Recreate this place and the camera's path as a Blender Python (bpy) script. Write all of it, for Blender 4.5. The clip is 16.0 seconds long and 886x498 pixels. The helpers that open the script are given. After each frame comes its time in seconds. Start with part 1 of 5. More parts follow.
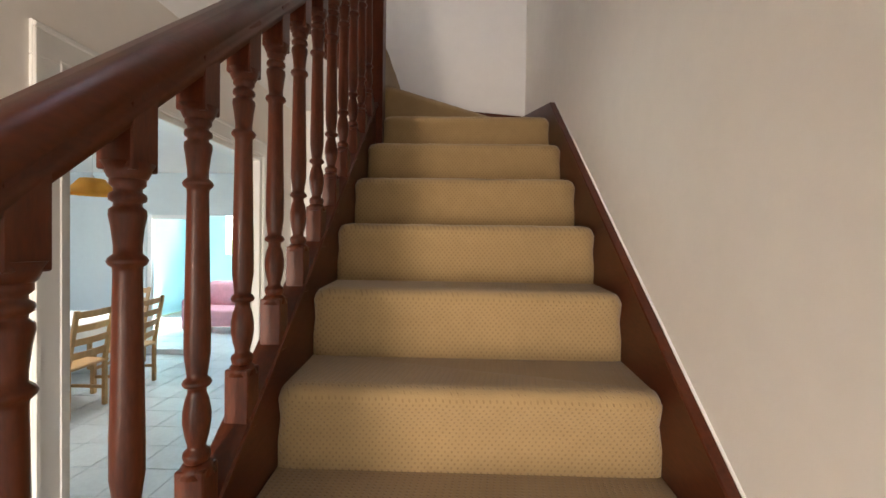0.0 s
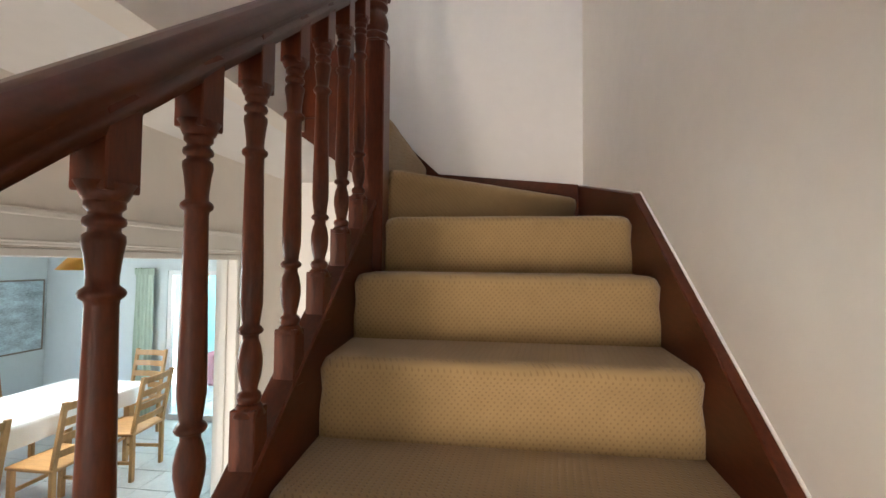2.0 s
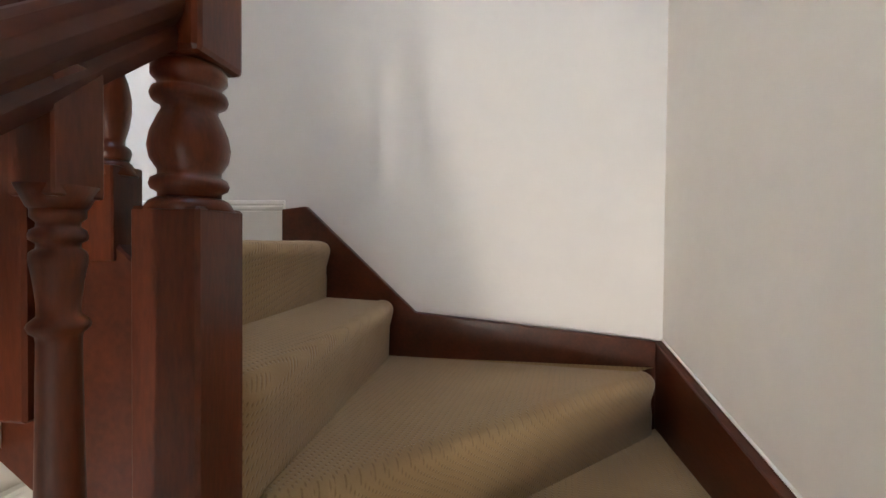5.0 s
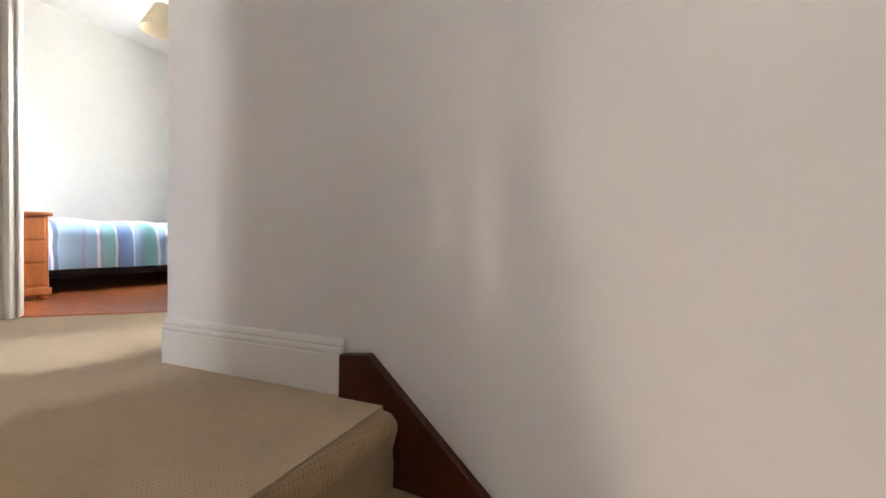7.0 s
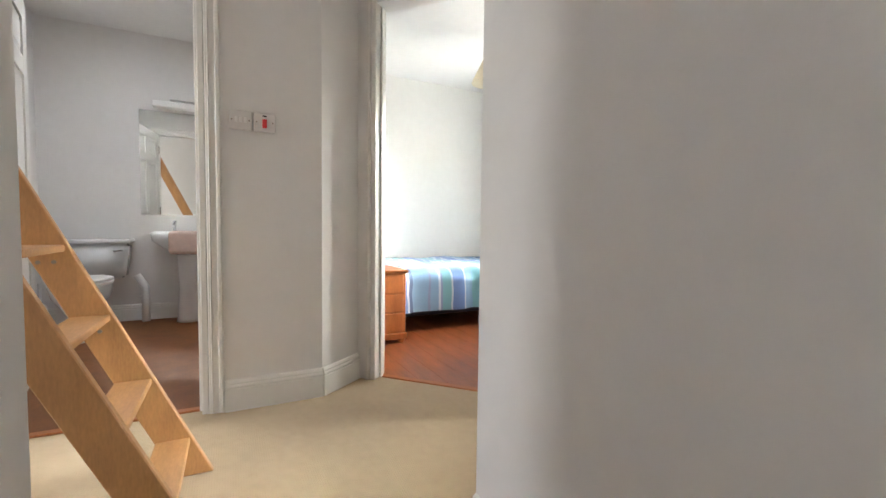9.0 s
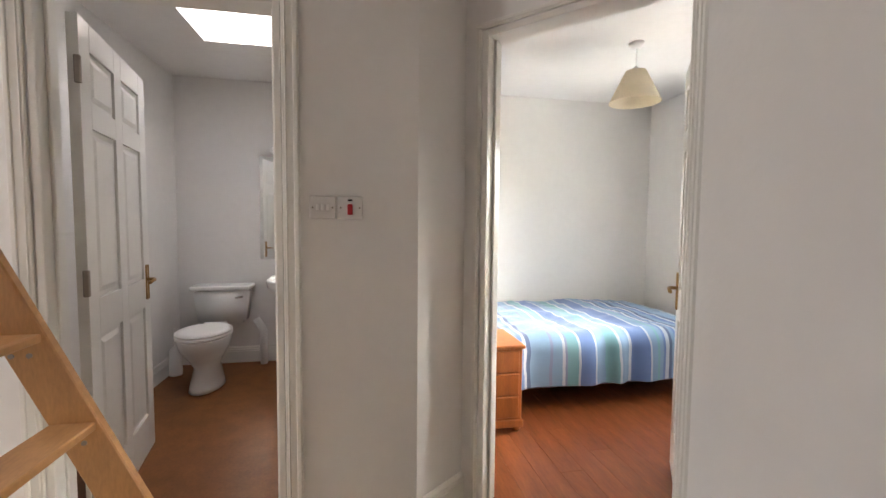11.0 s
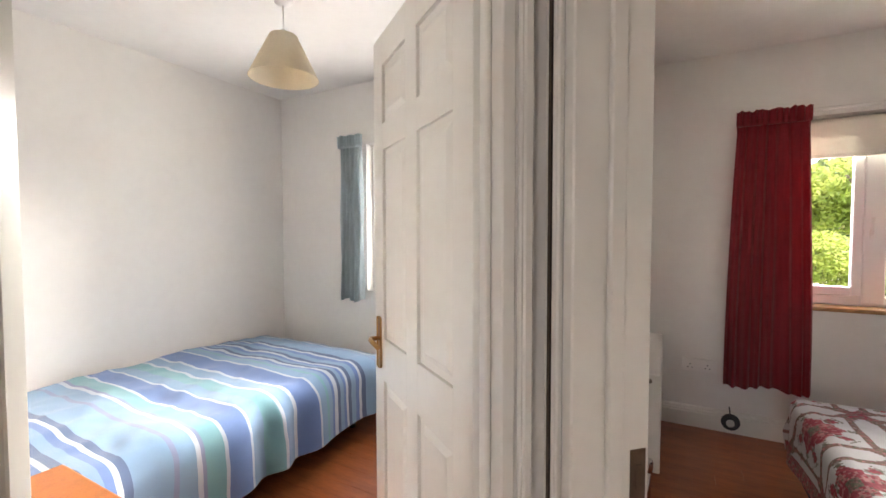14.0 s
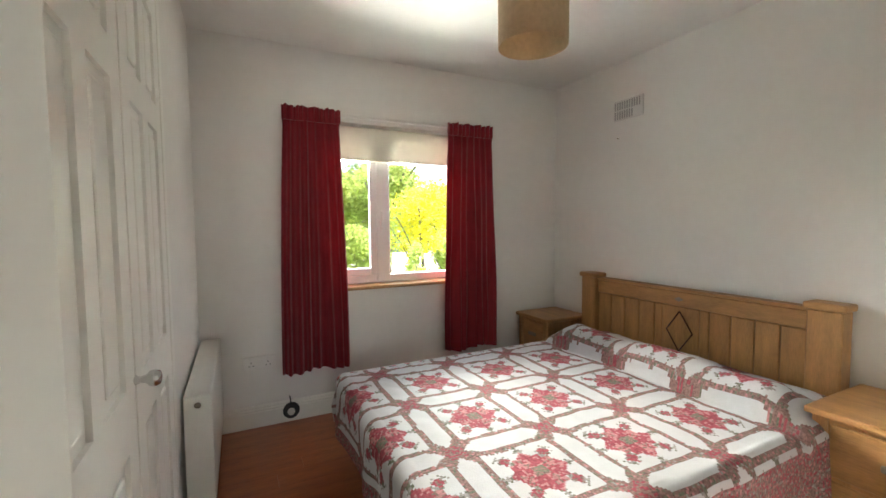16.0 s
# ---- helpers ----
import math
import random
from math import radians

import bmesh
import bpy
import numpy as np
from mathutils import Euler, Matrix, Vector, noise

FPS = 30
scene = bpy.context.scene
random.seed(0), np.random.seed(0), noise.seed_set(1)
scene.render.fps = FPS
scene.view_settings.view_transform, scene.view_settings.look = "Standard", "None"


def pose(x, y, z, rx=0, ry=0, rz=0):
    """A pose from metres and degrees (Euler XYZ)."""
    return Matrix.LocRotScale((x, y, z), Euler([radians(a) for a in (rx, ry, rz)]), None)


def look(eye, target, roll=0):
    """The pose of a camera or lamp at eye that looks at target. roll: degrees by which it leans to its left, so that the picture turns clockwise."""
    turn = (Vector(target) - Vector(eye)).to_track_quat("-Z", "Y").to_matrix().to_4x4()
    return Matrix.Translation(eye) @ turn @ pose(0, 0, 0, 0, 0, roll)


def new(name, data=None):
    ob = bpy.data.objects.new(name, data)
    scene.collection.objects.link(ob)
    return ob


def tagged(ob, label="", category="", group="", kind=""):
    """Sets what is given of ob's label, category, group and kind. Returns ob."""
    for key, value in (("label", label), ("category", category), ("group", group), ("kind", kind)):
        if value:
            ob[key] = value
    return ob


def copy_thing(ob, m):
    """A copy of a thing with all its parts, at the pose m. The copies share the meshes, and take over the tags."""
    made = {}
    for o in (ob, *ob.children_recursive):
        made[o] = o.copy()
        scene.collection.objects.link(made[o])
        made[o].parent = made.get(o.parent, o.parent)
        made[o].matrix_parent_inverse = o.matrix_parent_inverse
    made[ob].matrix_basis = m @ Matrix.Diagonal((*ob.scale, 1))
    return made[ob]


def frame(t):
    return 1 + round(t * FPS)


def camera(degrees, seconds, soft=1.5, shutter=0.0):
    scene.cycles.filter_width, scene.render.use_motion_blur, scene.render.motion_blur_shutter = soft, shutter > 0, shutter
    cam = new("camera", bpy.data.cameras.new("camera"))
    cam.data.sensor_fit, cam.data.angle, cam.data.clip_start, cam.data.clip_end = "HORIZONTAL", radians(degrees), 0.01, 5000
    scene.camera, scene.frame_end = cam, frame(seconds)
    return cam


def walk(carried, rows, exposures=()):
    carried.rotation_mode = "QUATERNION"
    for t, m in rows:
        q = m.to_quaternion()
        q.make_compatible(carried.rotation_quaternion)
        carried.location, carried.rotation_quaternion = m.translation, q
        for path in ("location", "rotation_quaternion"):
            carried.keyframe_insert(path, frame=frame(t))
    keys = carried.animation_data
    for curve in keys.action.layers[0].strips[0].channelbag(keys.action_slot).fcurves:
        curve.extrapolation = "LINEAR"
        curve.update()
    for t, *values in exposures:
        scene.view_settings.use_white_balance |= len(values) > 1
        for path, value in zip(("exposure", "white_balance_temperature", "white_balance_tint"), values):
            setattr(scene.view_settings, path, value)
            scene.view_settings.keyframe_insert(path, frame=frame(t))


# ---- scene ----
cam = camera(93.2, 16.0)
PATH = [
    (0, (-0.033, 0.056, 1.443), (-0.084, 2.055, 1.413), 0.8),
    (0.5, (0.009, 0.269, 1.546), (-0.143, 2.263, 1.528), 0.6),
    (1, (-0.02, 0.449, 1.657), (-0.205, 2.441, 1.657), 0.8),
    (1.5, (-0.013, 0.601, 1.778), (-0.217, 2.591, 1.795), 0.7),
    (2, (-0.013, 0.721, 1.908), (-0.258, 2.705, 1.976), 0.5),
    (2.5, (-0.068, 0.888, 1.992), (-0.275, 2.875, 2.081), 0.2),
    (3, (-0.089, 1.022, 2.138), (-0.28, 3.011, 2.222), 0.4),
    (3.5, (-0.043, 1.158, 2.252), (-0.26, 3.145, 2.31), 0.2),
    (4, (-0.057, 1.313, 2.342), (-0.279, 3.3, 2.379), 0.4),
    (4.5, (-0.068, 1.495, 2.494), (-0.297, 3.482, 2.501), 0.7),
    (5, (-0.06, 1.658, 2.632), (-0.313, 3.642, 2.598), 0.5),
    (7.3, (-0.162, 2.195, 3.119), (-1.095, 3.963, 3.062), 0.9),
    (7.5, (-0.172, 2.235, 3.185), (-1.232, 3.924, 3.096), 0.7),
    (8, (-0.247, 2.361, 3.268), (-1.622, 3.81, 3.174), 0.9),
    (8.5, (-0.336, 2.421, 3.361), (-1.948, 3.6, 3.26), 0.7),
    (9, (-0.549, 2.462, 3.469), (-2.331, 3.364, 3.367), 0.7),
    (9.5, (-0.655, 2.523, 3.58), (-2.554, 3.139, 3.463), 0.6),
    (11.8, (-1.272, 2.675, 3.934), (-3.233, 3.048, 3.813), 0.5),
    (12, (-1.33, 2.68, 3.93), (-3.275, 3.126, 3.803), 0.8),
    (12.5, (-1.531, 2.678, 3.915), (-3.394, 3.399, 3.829), 0.3),
    (13, (-1.690, 2.730, 3.925), (-3.400, 3.760, 3.848), -0.2),
    (13.3, (-1.802, 2.787, 3.938), (-3.333, 4.071, 3.848), -0.4),
    (13.5, (-1.861, 2.863, 3.946), (-3.258, 4.291, 3.859), -0.6),
    (13.9, (-1.937, 2.965, 3.947), (-2.971, 4.676, 3.873), -0.3),
    (14, (-1.94, 2.978, 3.942), (-2.883, 4.74, 3.866), -0.1),
    (14.5, (-2.038, 3.117, 3.965), (-2.42, 5.079, 3.882), -0.5),
    (15, (-2.024, 3.227, 3.97), (-1.854, 5.217, 3.874), -0.8),
    (15.2, (-1.987, 3.226, 3.962), (-1.633, 5.192, 3.868), -0.7),
    (15.5, (-1.934, 3.291, 3.963), (-1.326, 5.193, 3.849), -0.7),
    (16, (-1.837, 3.34, 3.928), (-0.961, 5.134, 3.812), -0.5),
]
walk(cam, [(t, look(eye, target, roll)) for t, eye, target, roll in PATH],
     exposures=((0, 3.0, 6600, 15), (1.5, 3.15, 6500, 14), (3.5, 3.6, 6400, 13), (5.2, 3.6, 6150, 10), (7.4, 3.1, 6750, 15), (8.2, 3.05, 6650, 13), (9.2, 3.05, 6500, 11),
                (11.8, 2.5, 7050, 19), (13.0, 2.5, 7050, 19), (14.0, 2.5, 7100, 21), (14.6, 2.4, 7200, 18), (15.2, 2.4, 7100, 15), (16.0, 2.6, 6700, 8)))

L, U, GF = 2.632, 5.09, -0.188      # upper floor, upper ceiling, ground floor
RISE, GO = 0.188, 0.2325

# ---- world and lights ----
world = bpy.data.worlds.new("sky")
scene.world = world
world.use_nodes = True
nt = world.node_tree
sky = nt.nodes.new("ShaderNodeTexSky")
sky.sky_type, sky.sun_disc = "NISHITA", False
sky.sun_elevation, sky.sun_rotation = radians(50), radians(262)
nt.links.new(sky.outputs[0], nt.nodes["Background"].inputs[0])
nt.nodes["Background"].inputs[1].default_value = 0.15
sun = new("sun", bpy.data.lights.new("sun", "SUN"))
sun.data.energy, sun.data.angle, sun.data.color = 5.0, radians(0.5), (1, .95, .86)
sun.matrix_world = look((14, -2, 17), (0, 0, 0))


def area(name, eye, target, sx, sy, watts, col=(1, 1, 1), spread=180):
    lamp = new(name, bpy.data.lights.new(name, "AREA"))
    lamp.data.shape, lamp.data.size, lamp.data.size_y = "RECTANGLE", sx, sy
    lamp.data.energy, lamp.data.color, lamp.data.spread = watts, col, radians(spread)
    lamp.matrix_world = look(eye, target)
    return lamp


area("daylight_northern_sky", (-1.3, 15, 6.8), (-1.2, 6.3, 4.1), 9, 2.2, 1250, (.97, 1, .955))
# added lamp out of view, in place of light bounced up from the ground
area("bedroom_bounce_fill", (-.3, 10.5, .3), (-.8, 6.3, 4.2), 5, 3, 270, (1, .98, .93))
area("daylight_small_bedroom_window", (-3.35, 5.66, 4.05), (-3.35, 4, 3.6), 1.1, 1.05, 2.4, (1, .98, .95))
area("daylight_landing_window", (-2.33, -.58, 4.1), (-2.2, 2, 3.9), .46, 1.25, 3.8, (.97, .97, 1))
area("daylight_bathroom_skylight", (-3.82, 1.88, 5.43), (-3.82, 1.88, 3), .80, .80, 2.6, (.97, .98, .97))
# added lamp over the stairs, out of view; no roof window is known there
area("stair_ceiling_fill", (-.10, 1.62, 5.43), (-.10, 1.62, 3), .76, .76, .36, (.95, .98, 1))
area("daylight_front_door", (-.3, -2.68, .85), (-.2, 1.0, .45), .9, 1.7, 1.5, (1, .88, .74), 90)
# added lamp that brightens the hall wall; no side glass is known
area("hall_wall_fill", (-.93, -2.68, .85), (-1.15, 1.6, .35), .3, 1.7, 4.6, (1, .87, .72), 75)
# added lamp below the hole in the unseen sunroom slab
area("sunroom_ceiling_fill", (-3.75, 7.6, 2.52), (-3.75, 7.6, 0), 1.4, 1.4, 10, (.66, .93, 1))
area("daylight_dining_window", (-6.25, 2.6, 1.35), (-3, 3, .9), 1.9, 1.25, 9, (.84, .95, 1))


# ---- materials ----
def mat(name, col, rough=.6, var=.12, scale=6.0, bump=.0, bscale=120.0, metal=0.0, spec=.5, coat=0.0, stretch=(1, 1, 1), sheen=0.0):
    m = bpy.data.materials.new(name)
    m.use_nodes = True
    n, lk = m.node_tree.nodes, m.node_tree.links
    b = n["Principled BSDF"]
    b.inputs["Roughness"].default_value, b.inputs["Metallic"].default_value = rough, metal
    b.inputs["Specular IOR Level"].default_value, b.inputs["Coat Weight"].default_value = spec, coat
    b.inputs["Sheen Weight"].default_value = sheen
    tc, mp = n.new("ShaderNodeTexCoord"), n.new("ShaderNodeMapping")
    mp.inputs["Scale"].default_value = stretch
    lk.new(tc.outputs["Object"], mp.inputs[0])
    a, f = n.new("ShaderNodeTexNoise"), n.new("ShaderNodeTexNoise")
    a.inputs["Scale"].default_value, a.inputs["Detail"].default_value = scale, 5
    f.inputs["Scale"].default_value, f.inputs["Detail"].default_value = scale * 9, 3
    mixn = n.new("ShaderNodeMix")
    mixn.inputs[0].default_value = .4
    lk.new(mp.outputs[0], a.inputs[0]), lk.new(mp.outputs[0], f.inputs[0])
    lk.new(a.outputs[0], mixn.inputs[2]), lk.new(f.outputs[0], mixn.inputs[3])
    ramp = n.new("ShaderNodeValToRGB")
    ramp.color_ramp.elements[0].position, ramp.color_ramp.elements[1].position = .3, .7
    ramp.color_ramp.elements[0].color = (*[c * (1 - var) for c in col], 1)
    ramp.color_ramp.elements[1].color = (*[min(1, c * (1 + var)) for c in col], 1)
    lk.new(mixn.outputs[0], ramp.inputs[0])
    lk.new(ramp.outputs[0], b.inputs["Base Color"])
    if bump:
        g, bp = n.new("ShaderNodeTexNoise"), n.new("ShaderNodeBump")
        g.inputs["Scale"].default_value, g.inputs["Detail"].default_value = bscale, 4
        bp.inputs["Strength"].default_value, bp.inputs["Distance"].default_value = bump, .004
        lk.new(mp.outputs[0], g.inputs[0]), lk.new(g.outputs[0], bp.inputs["Height"]), lk.new(bp.outputs[0], b.inputs["Normal"])
    return m


def math_node(m, op, a, b=None):
    n = m.node_tree.nodes.new("ShaderNodeMath")
    n.operation = op
    for i, v in enumerate((a, b)):
        if v is None:
            continue
        if isinstance(v, (int, float)):
            n.inputs[i].default_value = v
        else:
            m.node_tree.links.new(v, n.inputs[i])
    return n.outputs[0]


def carpet_material(name, col, pitch, dot):
    """Woven loop carpet: staggered rows of small sunk loops, on treads and risers alike."""
    m = mat(name, col, .95, .10, 3.0, spec=.1, sheen=.25)
    n, lk = m.node_tree.nodes, m.node_tree.links
    b = n["Principled BSDF"]
    tc, sx = n.new("ShaderNodeTexCoord"), n.new("ShaderNodeSeparateXYZ")
    lk.new(tc.outputs["Object"], sx.inputs[0])
    u = math_node(m, "MULTIPLY", math_node(m, "ADD", sx.outputs[0], math_node(m, "MULTIPLY", sx.outputs[1], .6)), 2 * math.pi / pitch)
    v = math_node(m, "MULTIPLY", math_node(m, "SUBTRACT", sx.outputs[1], sx.outputs[2]), 2 * math.pi / (pitch * 1.3))
    w = math_node(m, "MULTIPLY", math_node(m, "SINE", u), math_node(m, "SINE", v))
    spots = n.new("ShaderNodeMapRange")
    spots.inputs[1].default_value, spots.inputs[2].default_value = .35, .9
    lk.new(w, spots.inputs[0])
    noi = n.new("ShaderNodeTexNoise")
    noi.inputs["Scale"].default_value = 260
    lk.new(tc.outputs["Object"], noi.inputs[0])
    mul = n.new("ShaderNodeMix")
    mul.data_type, mul.blend_type = "RGBA", "MULTIPLY"
    old = b.inputs["Base Color"].links[0].from_socket
    lk.new(math_node(m, "MULTIPLY", spots.outputs[0], math_node(m, "MULTIPLY", noi.outputs[0], dot * 1.6)), mul.inputs[0])
    lk.new(old, mul.inputs[6])
    mul.inputs[7].default_value = (.42, .36, .30, 1)
    lk.new(mul.outputs[2], b.inputs["Base Color"])
    bp = n.new("ShaderNodeBump")
    bp.inputs["Strength"].default_value, bp.inputs["Distance"].default_value = .38, .004
    hgt = math_node(m, "SUBTRACT", math_node(m, "MULTIPLY", noi.outputs[0], .5), spots.outputs[0])
    lk.new(hgt, bp.inputs["Height"]), lk.new(bp.outputs[0], b.inputs["Normal"])
    return m


def stripe_material(name, stops, axis, lo, hi):
    """Printed cotton with stripes across one axis."""
    m = mat(name, (.5, .5, .6), .85, .04, 12, .25, 300, spec=.2, sheen=.2)
    n, lk = m.node_tree.nodes, m.node_tree.links
    tc, sx, noi = n.new("ShaderNodeTexCoord"), n.new("ShaderNodeSeparateXYZ"), n.new("ShaderNodeTexNoise")
    lk.new(tc.outputs["UV"], sx.inputs[0])
    lk.new(tc.outputs["Object"], noi.inputs[0])
    noi.inputs["Scale"].default_value = 5
    pos = math_node(m, "ADD", sx.outputs[axis], math_node(m, "MULTIPLY", math_node(m, "SUBTRACT", noi.outputs[0], .5), .012))
    ramp = n.new("ShaderNodeValToRGB")
    ramp.color_ramp.interpolation = "CONSTANT"
    pos = math_node(m, "FRACT", math_node(m, "ADD", math_node(m, "MULTIPLY", pos, hi), lo))
    for k, (x, c) in enumerate(stops):
        e = ramp.color_ramp.elements[k] if k < 2 else ramp.color_ramp.elements.new(x)
        e.position, e.color = x, (*c, 1)
    lk.new(pos, ramp.inputs[0])
    lk.new(ramp.outputs[0], n["Principled BSDF"].inputs["Base Color"])
    return m


def let_through(m, share):
    """Thin cloth or paper: part of the light passes and scatters."""
    n, lk = m.node_tree.nodes, m.node_tree.links
    b = n["Principled BSDF"]
    tr, mx = n.new("ShaderNodeBsdfTranslucent"), n.new("ShaderNodeMixShader")
    mx.inputs[0].default_value = share
    lk.new(b.inputs["Base Color"].links[0].from_socket, tr.inputs[0])
    lk.new(b.outputs[0], mx.inputs[1]), lk.new(tr.outputs[0], mx.inputs[2])
    lk.new(mx.outputs[0], n["Material Output"].inputs[0])


def glass_material(name):
    m = bpy.data.materials.new(name)
    m.use_nodes = True
    b = m.node_tree.nodes["Principled BSDF"]
    b.inputs["Transmission Weight"].default_value, b.inputs["Roughness"].default_value = 1, .01
    b.inputs["IOR"].default_value, b.inputs["Base Color"].default_value = 1.05, (.97, .99, .98, 1)
    return m


WALL = mat("painted_plaster", (.80, .755, .69), .75, .035, 2.0, .10, 90, spec=.3)
WALL_W = mat("white_painted_plaster", (.78, .765, .74), .75, .03, 2.0, .10, 90, spec=.3)
WALL_BLUE = mat("pale_blue_plaster", (.71, .775, .78), .75, .03, 2.0, .10, 90, spec=.3)
CEIL = mat("ceiling_paint", (.80, .79, .77), .85, .03, 2.0, .06, 60, spec=.2)
GLOSS = mat("gloss_white_paint", (.76, .745, .70), .28, .03, 3.0, .05, 40, spec=.5)
MAHOG = mat("dark_red_mahogany", (.080, .0165, .0045), .36, .45, 9.0, .05, 60, spec=.3, coat=.08, stretch=(3, 3, .6))
MAHOG_S = mat("dark_red_mahogany_board", (.068, .0145, .004), .38, .45, 7.0, .05, 60, spec=.3, coat=.06, stretch=(2, .5, 2))
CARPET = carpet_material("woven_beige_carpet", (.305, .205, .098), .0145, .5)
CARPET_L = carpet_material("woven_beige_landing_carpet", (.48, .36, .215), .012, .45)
PINE = mat("pale_pine", (.50, .27, .10), .45, .22, 7.0, .06, 70, stretch=(4, .6, .6))
PINE_L = mat("ladder_pine", (.47, .24, .09), .5, .22, 6.0, .06, 70, stretch=(.8, 3, .8))
OAK = mat("waxed_pine", (.39, .20, .072), .42, .32, 7.0, .08, 70, stretch=(3, 3, .5))
OAK_H = mat("waxed_pine_horizontal", (.40, .205, .075), .42, .30, 7.0, .08, 70, stretch=(3, .5, 3))
ORANGE_WOOD = mat("orange_pine", (.42, .135, .035), .38, .22, 7.0, .05, 70, stretch=(3, 3, .6))
PLANK = mat("red_brown_laminate", (.30, .088, .030), .30, .40, 5.0, .03, 50, stretch=(.5, 4, 1))
CORK = mat("brown_bathroom_floor", (.20, .072, .020), .45, .25, 8.0, .03, 60, spec=.25)
TILE = mat("pale_stone_tile", (.56, .58, .57), .35, .12, 4.0, .05, 50)
GROUT = mat("grey_grout", (.36, .37, .37), .9, .1, 20)
CERAMIC = mat("white_ceramic", (.82, .83, .82), .10, .02, 3, spec=.6)
BRASS = mat("aged_brass", (.42, .25, .10), .30, .2, 30, metal=1)
CHROME = mat("chrome", (.72, .72, .72), .15, .05, 20, metal=1)
STEEL = mat("dull_steel", (.30, .26, .22), .4, .15, 30, metal=1)
PLASTIC = mat("white_plastic", (.78, .77, .75), .35, .02, 4)
GREYPL = mat("grey_plate_plastic", (.64, .62, .60), .35, .03, 4)
REDPL = mat("red_plastic", (.55, .015, .02), .3, .03, 4)
BLACKR = mat("black_rubber", (.02, .02, .022), .6, .2, 20)
# dark brown that stands for shade between two casings, not stain
GAP_SHADE = mat("painted_gap_shade", (.06, .04, .028), .9, .2, 8)
VENT_GREY = mat("grey_vent_slats", (.36, .34, .33), .5, .1, 20)
DARK_METAL = mat("tarnished_dark_metal", (.13, .095, .07), .45, .2, 30, metal=1)
WALL_AQUA = mat("aqua_painted_plaster", (.42, .70, .76), .75, .03, 2.0, .10, 90, spec=.3)
SAGE_CLOTH = mat("sage_green_curtain_cloth", (.50, .60, .50), .9, .15, 12, .3, 400, spec=.15, stretch=(3, 3, .4))
DARK = mat("dark_gap", (.012, .010, .009), .9, .1, 5)
RED_CLOTH = mat("dark_red_curtain_cloth", (.24, .014, .022), .85, .25, 14, .3, 400, spec=.15, sheen=.3, stretch=(3, 3, .4))
BLUE_CLOTH = mat("grey_blue_curtain_cloth", (.46, .54, .57), .85, .22, 12, .3, 400, spec=.15, stretch=(3, 3, .4))
SHADE = mat("cream_paper_shade", (.80, .72, .58), .8, .05, 10, .1, 200)
SHADE_B = mat("brown_linen_shade", (.58, .43, .28), .85, .12, 40, .2, 300)
SHADE_Y = mat("amber_shade", (.80, .42, .06), .7, .06, 10)
BLIND = mat("cream_blind_fabric", (.80, .76, .68), .8, .04, 20, .1, 300)
UPVC = mat("white_window_frame", (.80, .80, .79), .3, .02, 4)
GLASS = glass_material("window_glass")
MIRROR = mat("mirror_silver", (.86, .88, .87), .015, .0, 3, metal=1)
Q_CREAM = mat("quilt_cream", (.54, .525, .525), .9, .06, 20, .35, 180, spec=.15, sheen=.2)
Q_RED = mat("quilt_red_print", (.34, .072, .088), .9, .45, 90, .35, 180, spec=.15)
Q_PINK = mat("quilt_pink_print", (.46, .20, .20), .9, .45, 90, .35, 180, spec=.15)
Q_BROWN = mat("quilt_floral_border", (.25, .145, .13), .9, .75, 110, .35, 180, spec=.15)
Q_GREY = mat("quilt_grey_print", (.30, .27, .25), .9, .5, 90, .35, 180, spec=.15)
Q_GREEN = mat("quilt_green_print", (.17, .16, .12), .9, .5, 90, .35, 180, spec=.15)
CLOTH_W = mat("white_tablecloth", (.74, .74, .72), .85, .05, 9, .2, 200)
SOFA = mat("rose_sofa_cloth", (.58, .26, .30), .9, .15, 9, .2, 200)
TOWEL = mat("pinkish_towel", (.62, .47, .40), .95, .1, 20, .5, 250)
PICTURE = mat("painted_seascape", (.52, .64, .72), .6, .5, 4.0, .1, 60, stretch=(1, 1, 2.5))
FOAM = mat("dark_bed_base", (.03, .03, .045), .9, .2, 10)
LEAF = mat("green_foliage", (.34, .40, .09), .6, .32, 2.0, spec=.3)
LEAF_Y = mat("yellow_blossom", (.68, .58, .03), .6, .25, 3.0, spec=.2)
LEAF_D = mat("dark_foliage", (.20, .25, .09), .6, .5, 2.0, spec=.3)
BARK = mat("bark", (.12, .09, .06), .9, .3, 20, .5, 30)
GRASS = mat("lawn", (.09, .15, .03), .9, .35, 2.0, .3, 20)
GRAVEL = mat("pale_drive", (.50, .47, .42), .95, .15, 6.0, .3, 40)
STONE = mat("grey_stone", (.32, .31, .29), .9, .25, 8.0, .3, 30)

for cloth, share in ((RED_CLOTH, .20), (BLUE_CLOTH, .35), (SHADE, .45), (SHADE_B, .35), (SHADE_Y, .5), (BLIND, .14), (LEAF, .55), (LEAF_Y, .45), (LEAF_D, .55)):
    let_through(cloth, share)

# ---- builders ----
def cube(bm, a, b, bevel=0.0, segs=1):
    """A box between two corners, with bevelled edges."""
    g = bmesh.ops.create_cube(bm, size=1)["verts"]
    for v in g:
        v.co = Vector([(a[i] + b[i]) / 2 + v.co[i] * (b[i] - a[i]) for i in range(3)])
    if bevel:
        es = list({e for v in g for e in v.link_edges})
        bmesh.ops.bevel(bm, geom=es, offset=bevel, segments=segs, affect="EDGES", profile=.5)
    return bm


